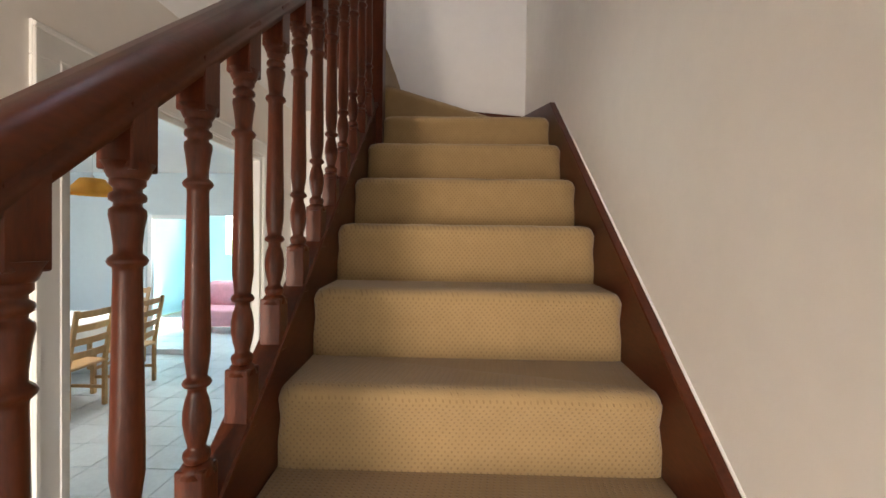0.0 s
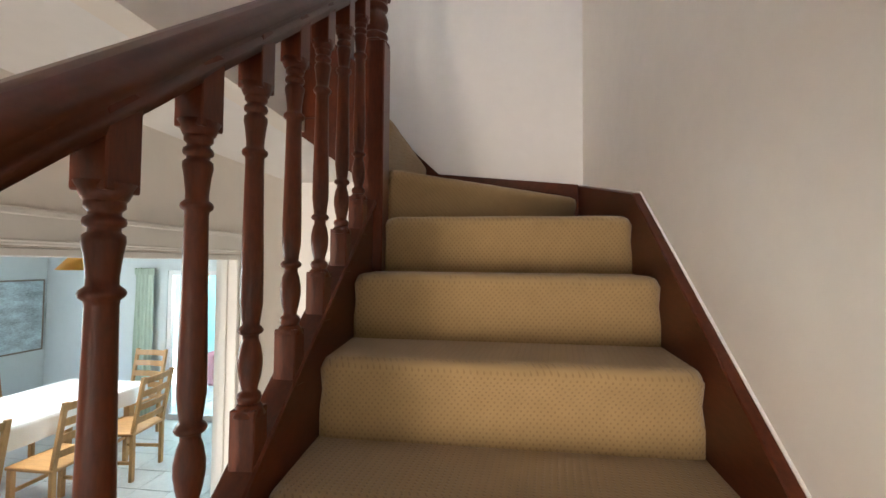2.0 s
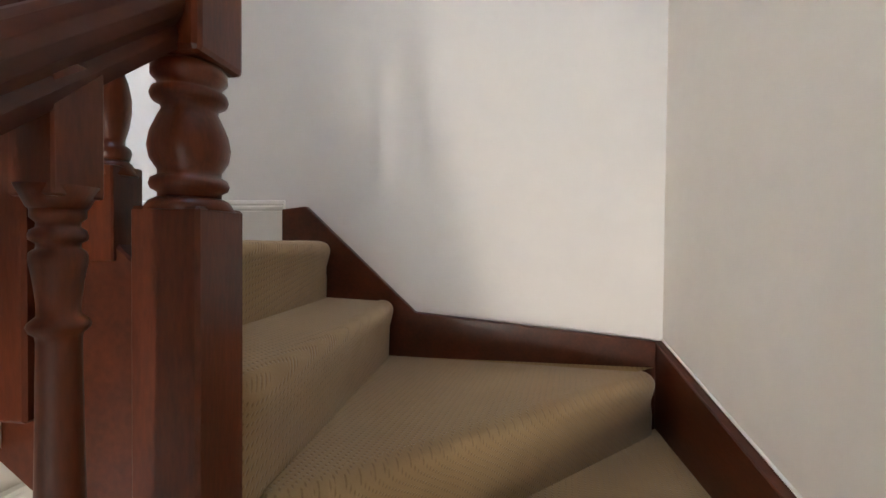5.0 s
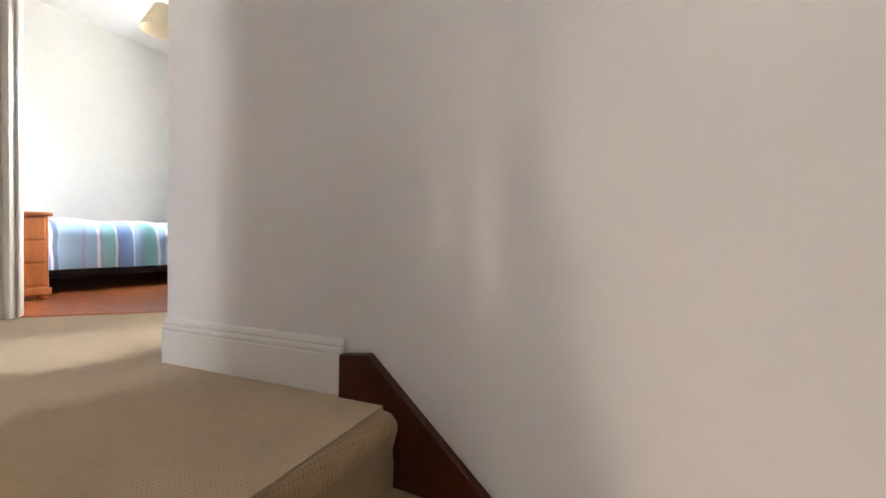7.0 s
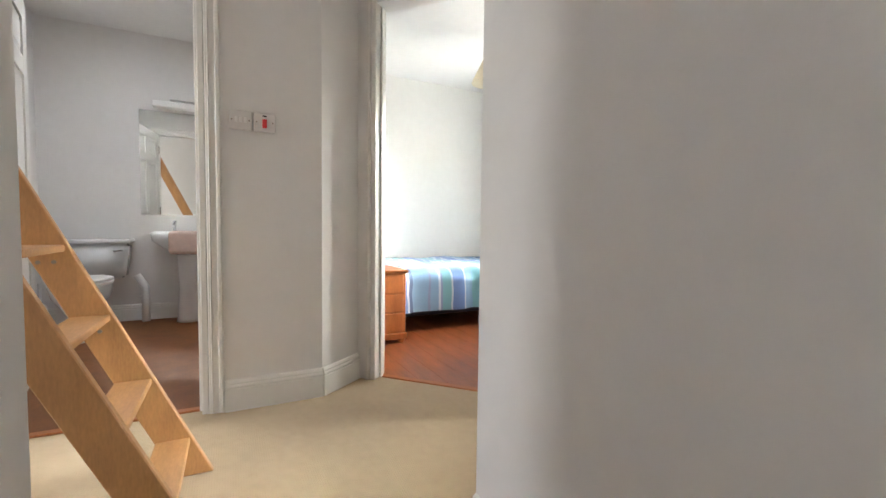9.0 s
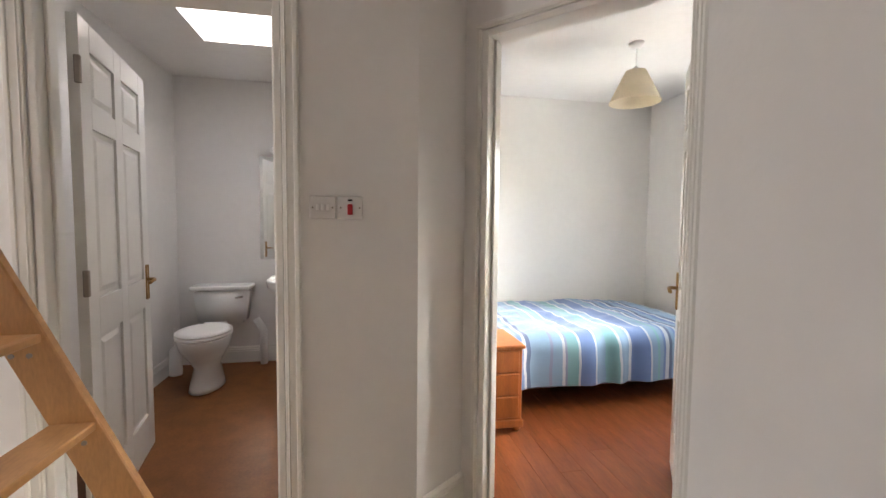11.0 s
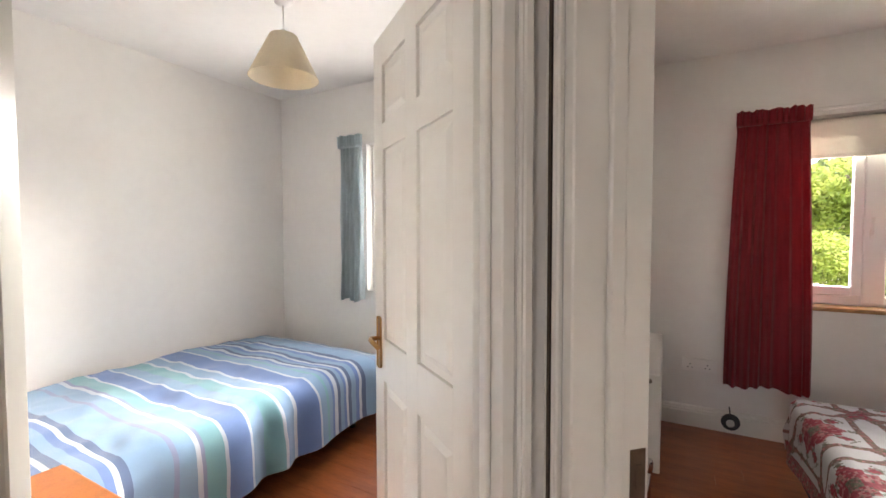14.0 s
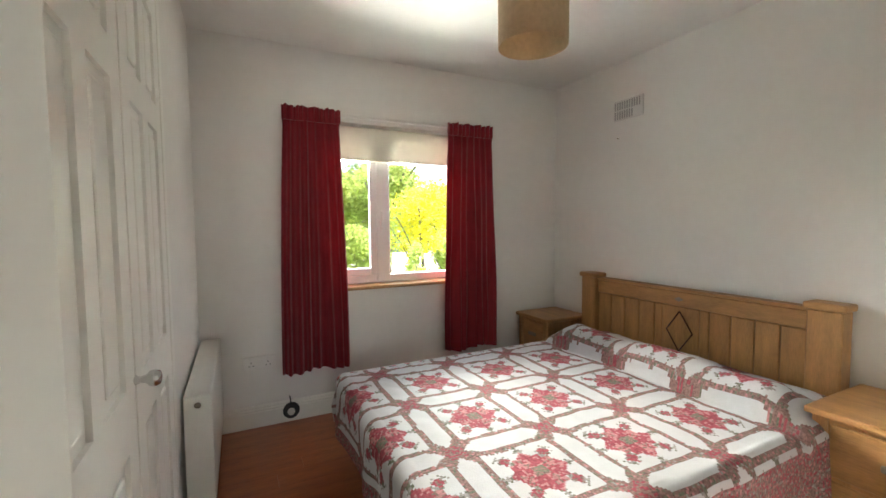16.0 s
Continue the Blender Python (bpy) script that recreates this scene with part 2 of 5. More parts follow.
def lathe(bm, prof, at=(0, 0, 0), segs=16, m=None, caps=True):
    """A turned shape: rows of radius and height round z."""
    rings = []
    for r, z in prof:
        rings.append([bm.verts.new(Vector((r * math.cos(2 * math.pi * i / segs), r * math.sin(2 * math.pi * i / segs), z))) for i in range(segs)])
    for lo, hi in zip(rings, rings[1:]):
        for i in range(segs):
            bm.faces.new((lo[i], lo[(i + 1) % segs], hi[(i + 1) % segs], hi[i])).smooth = True
    if caps:
        bm.faces.new(rings[0][::-1]), bm.faces.new(rings[-1])
    move = (m or Matrix()).copy()
    for ring in rings:
        for v in ring:
            v.co = Vector(at) + move @ v.co
    return bm


def tube(bm, pts, r, segs=8):
    """A round bar along a line of points."""
    pts = [Vector(p) for p in pts]
    rings = []
    for i, p in enumerate(pts):
        d = (pts[min(i + 1, len(pts) - 1)] - pts[max(i - 1, 0)]).normalized()
        a = d.orthogonal().normalized() if not rings else (prev - d * prev.dot(d)).normalized()
        prev = a
        c = d.cross(a)
        rings.append([bm.verts.new(p + r * (a * math.cos(2 * math.pi * k / segs) + c * math.sin(2 * math.pi * k / segs))) for k in range(segs)])
    for lo, hi in zip(rings, rings[1:]):
        for k in range(segs):
            bm.faces.new((lo[k], lo[(k + 1) % segs], hi[(k + 1) % segs], hi[k])).smooth = True
    bm.faces.new(rings[0][::-1]), bm.faces.new(rings[-1])
    return bm


def prism(bm, pts, vec, bevel=0.0):
    """A flat outline pushed along a vector."""
    vec = Vector(vec)
    lo = [bm.verts.new(p) for p in pts]
    hi = [bm.verts.new(Vector(p) + vec) for p in pts]
    fs = [bm.faces.new(lo[::-1]), bm.faces.new(hi)]
    for i in range(len(pts)):
        j = (i + 1) % len(pts)
        fs.append(bm.faces.new((lo[i], lo[j], hi[j], hi[i])))
    bmesh.ops.recalc_face_normals(bm, faces=fs)
    if bevel:
        bmesh.ops.bevel(bm, geom=list({e for f in fs for e in f.edges}), offset=bevel, segments=1, affect="EDGES")
    return bm


def obj(name, bm, material, smooth=False):
    me = bpy.data.meshes.new(name)
    bm.to_mesh(me)
    bm.free()
    for mm in material if isinstance(material, (list, tuple)) else (material,):
        me.materials.append(mm)
    if smooth:
        for f in me.polygons:
            f.use_smooth = True
    return new(name, me)


def part(name, bm, material, parent, label="", smooth=False):
    ob = obj(name, bm, material, smooth)
    ob.parent = parent
    if label:
        ob["label"] = label
    return ob


def thing(name, label, category, m=None, group="", kind=""):
    ob = tagged(new(name), label, category, group, kind)
    ob.empty_display_size = .1
    if m is not None:
        ob.matrix_world = m
    return ob


def struct(name, bm, material, label, category):
    return tagged(obj(name, bm, material), label, category, kind="structure")


def B(a, b, bevel=0.0, segs=1):
    return cube(bmesh.new(), a, b, bevel, segs)


def wall(name, p0, p1, thick, z0, z1, openings=(), material=None, label="painted plaster wall", far=None):
    """A wall from p0 to p1 in plan, its visible face on that line and its thickness to the left; openings: from, to, sill, head."""
    p0, p1 = Vector((*p0, 0)), Vector((*p1, 0))
    d = (p1 - p0).normalized()
    nrm = Vector((-d.y, d.x, 0)) * thick
    length = (p1 - p0).length
    bm = bmesh.new()

    def piece(s0, s1, a, b):
        if s1 - s0 > 1e-4 and b - a > 1e-4:
            q = [p0 + d * s0, p0 + d * s1, p0 + d * s1 + nrm, p0 + d * s0 + nrm]
            prism(bm, [Vector((v.x, v.y, a)) for v in q], (0, 0, b - a))
    at = 0.0
    for s0, s1, sill, top in sorted(openings):
        piece(at, s0, z0, z1)
        piece(s0, s1, z0, sill)
        piece(s0, s1, top, z1)
        at = s1
    piece(at, length, z0, z1)
    return struct(name, bm, material or WALL, label, "wall")


def skirting(name, p0, p1, z, h=.14, side=1, label="white moulded skirting board"):
    """A moulded board along the foot of a wall, standing off it to the given side of the line."""
    p0, p1 = Vector((*p0, z)), Vector((*p1, z))
    d = (p1 - p0).normalized()
    nn = Vector((-d.y, d.x, 0)) * side
    prof = [(0, 0), (.018, 0), (.018, h * .70), (.014, h * .73), (.018, h * .77), (.017, h * .82), (.011, h * .86), (.013, h * .90), (.008, h * .97), (0, h)]
    bm = bmesh.new()
    prism(bm, [p0 + nn * a + Vector((0, 0, b)) for a, b in prof], p1 - p0)
    return struct(name, bm, GLOSS, label, "skirting board")


def frame_door(name, p0, d, width, height, z, depth, nrm, label, casing=.062):
    """A door frame in an opening that starts at p0 and runs along d: lining, stop and moulded casing on the near face."""
    p0, d, nrm = Vector((*p0, z)), Vector((*d, 0)).normalized(), Vector((*nrm, 0)).normalized()
    e = thing(name, label, "door frame", kind="structure")

    def slab(nm, s0, s1, n0, n1, z0, z1, bev=.003):
        bm = bmesh.new()
        q = [p0 + d * s0 + nrm * n0, p0 + d * s1 + nrm * n0, p0 + d * s1 + nrm * n1, p0 + d * s0 + nrm * n1]
        prism(bm, [v + Vector((0, 0, z0)) for v in q], (0, 0, z1 - z0), bev)
        return part(nm, bm, GLOSS, e)
    t = .025
    slab("jamb", -.001, t, -.004, depth + .004, .002, height), slab("jamb", width - t, width + .001, -.004, depth + .004, .002, height)
    slab("head", t, width - t, -.004, depth + .004, height - t, height - .001)
    slab("stop", t, t + .012, depth * .4, depth * .4 + .03, .002, height - t), slab("stop", width - t - .012, width - t, depth * .4, depth * .4 + .03, .002, height - t)
    for far in (0, 1):
        n = (lambda a: -a) if not far else (lambda a: depth + a)
        for prof, th in (((.004, casing), .013), ((.012, .020), .016), ((casing - .020, casing - .003), .018)):
            lo, hi = sorted((n(.0005), n(th)))
            slab("casing", -prof[1], -prof[0], lo, hi, .002, height + prof[0], .003)
            slab("casing", width + prof[0], width + prof[1], lo, hi, .002, height + prof[0], .003)
            slab("casing", -prof[1], width + prof[1], lo, hi, height + prof[0], height + prof[1], .003)
    return e


def panel_door(name, label, m, w=.75, h=1.99, knob=None, hinges=True):
    """A six-panel door, local x along the leaf from its hinge, z up, y through it."""
    e = thing(name, label, "door", m, kind="structure")
    st, mid, t = .095, .085, .036
    rails = [(0, .20), (.78, .93), (1.59, 1.68), (h - .105, h)]
    for x0, x1 in ((0, st), (w - st, w), (w / 2 - mid / 2, w / 2 + mid / 2)):
        part("stile", B((x0, -t / 2, 0), (x1, t / 2, h), .001), GLOSS, e)
    for z0, z1 in rails:
        for x0, x1 in ((st, w / 2 - mid / 2), (w / 2 + mid / 2, w - st)):
            part("rail", B((x0, -t / 2, z0), (x1, t / 2, z1), .001), GLOSS, e)
    for (a, z0), (z1, b) in zip(rails, rails[1:]):
        for x0, x1 in ((st, w / 2 - mid / 2), (w / 2 + mid / 2, w - st)):
            bm = bmesh.new()
            cube(bm, (x0 - .004, -.007, z0 - .004), (x1 + .004, .007, z1 + .004))
            for s in (-1, 1):
                i0, i1 = sorted((s * .006, s * .0135))
                g = bmesh.ops.create_cube(bm, size=1)["verts"]
                for v in g:
                    out = (v.co.y > 0) == (s > 0)
                    k = .040 if out else .018
                    v.co = Vector(((x0 + x1) / 2 + math.copysign((x1 - x0) / 2 - k, v.co.x), s * (.0145 if out else .0065), (z0 + z1) / 2 + math.copysign((z1 - z0) / 2 - k, v.co.z)))
            part("panel", bm, GLOSS, e)
    if knob == "lever":
        for s in (-1, 1):
            bm = bmesh.new()
            cube(bm, (w - .075, s * .019 - .0015, .818), (w - .035, s * .019 + .0025, 1.003), .008, 2)
            tube(bm, [(w - .055, s * .018, .925), (w - .055, s * .055, .925), (w - .075, s * .060, .925), (w - .155, s * .058, .918)], .0085)
            part("handle", bm, BRASS, e, "aged brass lever handle on a long plate")
    if hinges:
        for z in (.22, 1.0, h - .2):
            part("hinge", B((-.012, -.024, z - .05), (.004, -.004, z + .05), .003), STEEL, e, "dull metal butt hinge")
    return e


# ---- ground floor shell ----
wall("wall_stair_side", (.455, 3.13), (.455, -2.6), -.12 * -1, GF, U, label="tall cream painted stair wall")
wall("wall_stair_end", (-1.461, 3.03), (.455, 3.03), .10, GF, U, material=WALL_W, label="tall off-white painted wall at the winders")
wall("wall_front_lower", (.555, -2.6), (-1.6, -2.6), .10, GF, 2.4, ((.25, 1.65, GF + .05, 1.85),), label="cream painted wall behind the stairs")
wall("wall_front_upper", (.555, -2.6), (-1.6, -2.6), .10, 2.4, U, label="cream painted wall behind the stairs")
wall("wall_hall_side", (-1.2, 3.03), (-1.2, -2.6), -.10, GF, 2.37, ((.47, 1.755, GF, 1.94),), label="cream painted hall wall with a wide opening")
bm = bmesh.new()
cube(bm, (-6.2, -2.6, 2.37), (-.685, 5.95, 2.55))
# sunroom slab: unseen, added to keep sun and sky out, open above its lamp
for a, b in (((-6.2, 5.95), (-4.4, 9.6)), ((-3.1, 5.95), (-1.3, 9.6)), ((-4.4, 5.95), (-3.1, 6.95)), ((-4.4, 8.25), (-3.1, 9.6))):
    cube(bm, (*a, 2.44), (*b, 2.54))
struct("ceiling_ground", bm, CEIL, "flat painted ground floor ceiling with an added unseen slab over the sunroom", "ceiling")
wall("wall_well", (-.68, -2.6), (-.68, 2.15), .08, 2.366, U, label="grey-white painted wall over the stair well")
wall("wall_closet", (-.76, 2.15), (-1.488, 2.15), -.08 * -1, 2.55, U, material=WALL_W)
wall("wall_landing_east", (-1.488, 2.07), (-1.488, -.5), .08, 2.55, U, material=WALL_W)
wall("wall_landing_south", (-1.40, -.5), (-2.74, -.5), .10, 2.55, U, ((.16, 1.16, 3.45, 4.75),), material=WALL_W)
wall("wall_dining_south", (-1.3, 0), (-6.2, 0), .10, GF, 2.37, material=WALL_BLUE)
wall("wall_dining_west", (-6.2, 0), (-6.2, 5.95), .10, GF, 2.37, ((1.6, 3.5, .9, 1.9),), material=WALL_BLUE, label="pale blue dining room wall")
wall("wall_dining_north", (-6.2, 5.85), (-1.3, 5.85), .10, GF, 2.37, ((1.84, 3.25, GF, 1.78),), material=WALL_BLUE, label="pale blue dining room wall with a glazed opening")
wall("wall_dining_east", (-1.3, 5.85), (-1.3, 3.03), .10, GF, 2.37, material=WALL_BLUE)
wall("wall_sunroom_north", (-6.2, 9.6), (-1.3, 9.6), .10, GF, 2.6, ((.9, 2.8, 1.1, 2.1),), material=WALL_AQUA)
wall("wall_sunroom_west", (-6.2, 5.95), (-6.2, 9.6), .10, GF, 2.6, material=WALL_AQUA)
wall("wall_sunroom_east", (-1.3, 9.6), (-1.3, 5.95), .10, GF, 2.6, material=WALL_AQUA)

# ---- upper floor shell ----
DK = Vector((-2.118, 3.712))
wall("wall_landing_west", (-2.632, -.5), (-2.632, 2.856), .10, L - .08, U, ((2.10, 2.865, L - .08, L + 2.03),), material=WALL_W, label="white painted landing wall with a door opening")
wall("wall_recess", (-2.632, 2.856), (-2.80, 3.08), .10, L - .08, U, material=WALL_W)
wall("wall_lobby_west", (-2.80, 3.08), tuple(DK), .105, L - .08, U, ((.085, .860, L - .08, L + 2.03),), material=WALL_W, label="white painted angled wall with a door opening")
wall("wall_lobby_east", tuple(DK), (-1.461, 3.03), .145, L - .08, U, ((.046, .81, L - .08, L + 2.03),), material=WALL_W, label="white painted angled wall with a door opening")
wall("wall_between_bedrooms", (-2.07, 6.25), (-2.07, 3.80), -.10, L - .08, U, material=WALL_W)
wall("wall_bedroom_north", (-2.17, 6.25), (.79, 6.25), .26, L - .08, U, ((.77, 1.92, 3.50, 4.635),), material=WALL_W, label="off-white bedroom wall with a window opening")
wall("wall_bedroom_east", (.69, 6.25), (.69, 3.13), .10, L - .08, U, material=WALL_W, label="off-white bedroom wall")
wall("wall_small_bedroom_north", (-4.9, 5.55), (-2.17, 5.55), .24, L - .08, U, ((.92, 2.05, 3.50, 4.62),), material=WALL_W)
wall("wall_small_bedroom_west", (-4.9, 2.75), (-4.9, 5.55), .10, L - .08, U, material=WALL_W)
wall("wall_bathroom_north", (-5.0, 2.65), (-2.732, 2.65), .10, L - .08, U, material=WALL_W)
wall("wall_bathroom_west", (-4.98, 1.0), (-4.98, 2.65), .10, L - .08, U, material=WALL_W)
wall("wall_bathroom_south", (-2.732, 1.10), (-4.98, 1.10), .10, L - .08, U, material=WALL_W)
bm = bmesh.new()
cube(bm, (-5.2, -2.8, U), (-4.19, 6.6, U + .14)), cube(bm, (-3.45, -2.8, U), (-.46, 6.6, U + .14)), cube(bm, (.26, -2.8, U), (.9, 6.6, U + .14))
# these two leave a hole over the stairs, made for the added lamp
cube(bm, (-.46, -2.8, U), (.26, 1.26, U + .14)), cube(bm, (-.46, 1.98, U), (.26, 6.6, U + .14))
cube(bm, (-4.19, -2.8, U), (-3.45, 1.61, U + .14)), cube(bm, (-4.19, 2.15, U), (-3.45, 6.6, U + .14))
struct("ceiling_upper", bm, CEIL, "flat white painted upper floor ceiling", "ceiling")
# the bathroom shaft, and an unseen box added to hold the stair lamp
for nm, x0, x1, y0, y1, lab in (("skylight_shaft_bathroom", -4.19, -3.45, 1.61, 2.15, "white boxed roof window shaft over the bathroom"), ("fill_lamp_box_stairs", -.46, .26, 1.26, 1.98, "white boxed roof window shaft over the stairs")):
    bm = bmesh.new()
    for a, b in (((x0 - .04, y0 - .04), (x0, y1 + .04)), ((x1, y0 - .04), (x1 + .04, y1 + .04)), ((x0, y0 - .04), (x1, y0)), ((x0, y1), (x1, y1 + .04))):
        cube(bm, (*a, U + .141), (*b, 5.46))
    struct(nm, bm, UPVC, lab, "roof window")


# floors
bm = bmesh.new()
prism(bm, [(*p, L - .03) for p in ((-.655, 2.16), (-.655, 3.028), (-1.462, 3.028), (-1.44, 3.12), (-2.06, 3.74), (-2.14, 3.78), (-2.84, 3.13), (-2.68, 2.86), (-2.68, -.5), (-1.49, -.5), (-1.49, 2.15))], (0, 0, .03))
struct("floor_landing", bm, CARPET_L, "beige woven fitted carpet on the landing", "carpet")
bm = bmesh.new()
prism(bm, [(*p, GF - .1) for p in ((.5, -2.6), (.5, 3.03), (-1.25, 3.03), (-1.25, 5.85), (-1.25, 9.6), (-6.2, 9.6), (-6.2, 0), (-1.25, 0), (-1.25, -2.6))], (0, 0, .094))
floor_g = struct("floor_ground", bm, GROUT, "pale stone tiled floor with grey joints", "floor")
bm = bmesh.new()
prism(bm, [(*p, L - .08) for p in ((-4.98, 1.1), (-2.66, 1.1), (-2.66, 2.65), (-4.98, 2.65))], (0, 0, .077))
struct("floor_bathroom", bm, CORK, "dark brown sheet floor of the bathroom", "floor")


def planks(name, x0, x1, y0, y1, label, keep):
    base = struct(name, B((x0, y0, L - .08), (x1, y1, L - .012)), PLANK, label, "floor")
    rng = random.Random(5)
    bm = bmesh.new()
    y, row = y0, 0
    shared = {}
    while y < y1 - .01:
        x = x0 - rng.random() * .9
        w = min(.125, y1 - y)
        while x < x1:
            a, b = max(x, x0), min(x + 1.2, x1)
            x += 1.2
            if b - a > .05 and keep((a + b) / 2, y):
                key = (round(b - a, 2), round(w, 3))
                if key not in shared:
                    me = bpy.data.meshes.new("plank")
                    g = B((0, .0003, 0), (b - a - .0005, w - .0003, .011), .0006)
                    g.to_mesh(me), g.free()
                    me.materials.append(PLANK)
                    shared[key] = me
                o = new("plank", shared[key])
                o.location, o.parent = (a, y, L - .012), base
        y += .125
        row += 1
    return base

# ---- staircase ----
def nose_y(k):
    return 1.18 + (k - 7) * GO


def nose_z(y):
    return 7 * RISE + (y - 1.18) * RISE / GO


stairs = thing("staircase", "mahogany staircase with winders and beige fitted carpet", "staircase")


def carpet_step(p0, p1, back, z, sub=24):
    """One carpeted step: a rounded nosing and riser along p0-p1 and the flat tread behind it."""
    p0, p1 = Vector((*p0, 0)), Vector((*p1, 0))
    d = (p1 - p0)
    ln = d.length
    d.normalize()
    out = Vector((d.y, -d.x, 0))
    prof = [(-.018, -RISE - .004), (-.016, -.13), (-.012, -.085), (-.005, -.058), (-.001, -.042), (0, -.030), (-.003, -.019), (-.009, -.010), (-.018, -.004), (-.030, -.0008), (-.044, 0)]
    st = [0, .008, .022, .045] + [ln * i / sub for i in range(2, sub - 1)] + [ln - .045, ln - .022, ln - .008, ln]
    cut = {0: .026, .008: .013, .022: .004, ln - .022: .004, ln - .008: .013, ln: .026}
    bm = bmesh.new()
    rows = []
    rng = random.Random(int(z * 1000))
    for s in st:
        c = cut.get(s, 0) + rng.uniform(-.0012, .0012)
        rows.append([bm.verts.new(p0 + d * s + out * (a - (c if b > -.09 else c * .3)) + Vector((0, 0, z + b - (c * .6 if b > -.03 else 0)))) for a, b in prof])
    for u, v in zip(rows, rows[1:]):
        for i in range(len(prof) - 1):
            bm.faces.new((u[i], v[i], v[i + 1], u[i + 1])).smooth = True
    top = [r[-1] for r in rows] + [bm.verts.new((*q, z)) for q in back]
    bm.faces.new(top)
    bmesh.ops.recalc_face_normals(bm, faces=bm.faces[:])
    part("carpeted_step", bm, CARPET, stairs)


XL, XR = -.418, .426
for k in range(-0, 11):
    y = nose_y(k)
    carpet_step((XL, y), (XR, y), [(XR, y + GO + .03), (XL, y + GO + .03)], k * RISE)
carpet_step((-.392, nose_y(11)), (XR, nose_y(11)), [(XR, 3.0), (-.385, 2.27)], 11 * RISE)
carpet_step((-.388, 2.200), (.420, 2.945), [(.428, 3.003), (-.42, 3.003), (-.42, 2.22)], 12 * RISE)
carpet_step((-.385, 2.172), (-.385, 3.002), [(-.66, 3.002), (-.66, 2.15)], 13 * RISE)
carpet_step((-.600, 2.150), (-.600, 3.002), [(-.668, 3.002), (-.668, 2.15)], 14 * RISE)
for ob in stairs.children:
    ob["label"] = "woven beige carpet over a stair tread and riser"

# wall strings
up = .054
bm = bmesh.new()
y0, y1 = -.75, 2.13
prism(bm, [(.426, y0, nose_z(y0) - .30), (.426, y1, nose_z(y1) - .30), (.426, 3.03, 2.0), (.426, 3.03, 2.332), (.426, y1, nose_z(y1) + up), (.426, y0, nose_z(y0) + up)], (.028, 0, 0), .003)
part("wall_string", bm, MAHOG_S, stairs, "dark mahogany board against the stair wall")
bm = bmesh.new()
prism(bm, [(.426, 3.002, 2.0), (.426, 3.002, 2.332), (-.322, 3.002, 2.400), (-.70, 3.002, 2.748), (-.785, 3.002, 2.738), (-.785, 3.002, 2.50), (-.40, 3.002, 2.1)], (0, .027, 0), .003)
part("wall_string", bm, MAHOG_S, stairs, "dark mahogany board against the stair wall")
# thin white line where the boards meet the wall
for k, pts in enumerate(([(.4535, y0, nose_z(y0) + up), (.4535, y1, nose_z(y1) + up), (.4535, 3.028, 2.332)],)):
    for a, b in zip(pts, pts[1:]):
        bm = bmesh.new()
        prism(bm, [(.450, a[1], a[2] + .0005), (.4549, a[1], a[2] + .0005), (.4549, a[1], a[2] + .006), (.450, a[1], a[2] + .004)], (0, b[1] - a[1], b[2] - a[2]))
        part("white_line", bm, GLOSS, stairs, "thin white line along the top of the board")
# outer string and its capping
bm = bmesh.new()
prism(bm, [(-.455, y0, nose_z(y0) - .24), (-.455, 2.10, nose_z(2.10) - .24), (-.455, 2.10, nose_z(2.10) + .052), (-.455, y0, nose_z(y0) + .052)], (.036, 0, 0), .003)
part("outer_string", bm, MAHOG_S, stairs)
bm = bmesh.new()
prism(bm, [(-.466, y0, nose_z(y0) + .052), (-.466, 2.09, nose_z(2.09) + .052), (-.466, 2.09, nose_z(2.09) + .072), (-.466, y0, nose_z(y0) + .072)], (.058, 0, 0), .004)
part("string_capping", bm, MAHOG_S, stairs)
bm = bmesh.new()
prism(bm, [(-.47, 2.110, 2.192), (-.47, 2.110, 2.585), (-.64, 2.110, 2.735), (-.70, 2.110, 2.735), (-.70, 2.110, 2.358)], (0, .036, 0), .003)
part("outer_string", bm, MAHOG_S, stairs)
bm = bmesh.new()
prism(bm, [(-.455, y0, nose_z(y0) - .30), (-.455, 2.12, nose_z(2.12) - .30), (-.455, 2.12, nose_z(2.12) - .25), (-.455, y0, nose_z(y0) - .25)], (.88, 0, 0))
part("soffit", bm, WALL, stairs, "painted board under the flight")
bm = bmesh.new()
prism(bm, [(XL, 2.11, 1.80), (.43, 2.11, 1.80), (.43, 3.02, 1.95), (XL, 3.02, 1.95)], (0, 0, .02))
prism(bm, [(-.42, 2.15, 2.19), (-.42, 3.02, 2.19), (-.70, 3.02, 2.385), (-.70, 2.15, 2.385)], (0, 0, .02))
part("soffit", bm, WALL, stairs, "painted board under the winders")


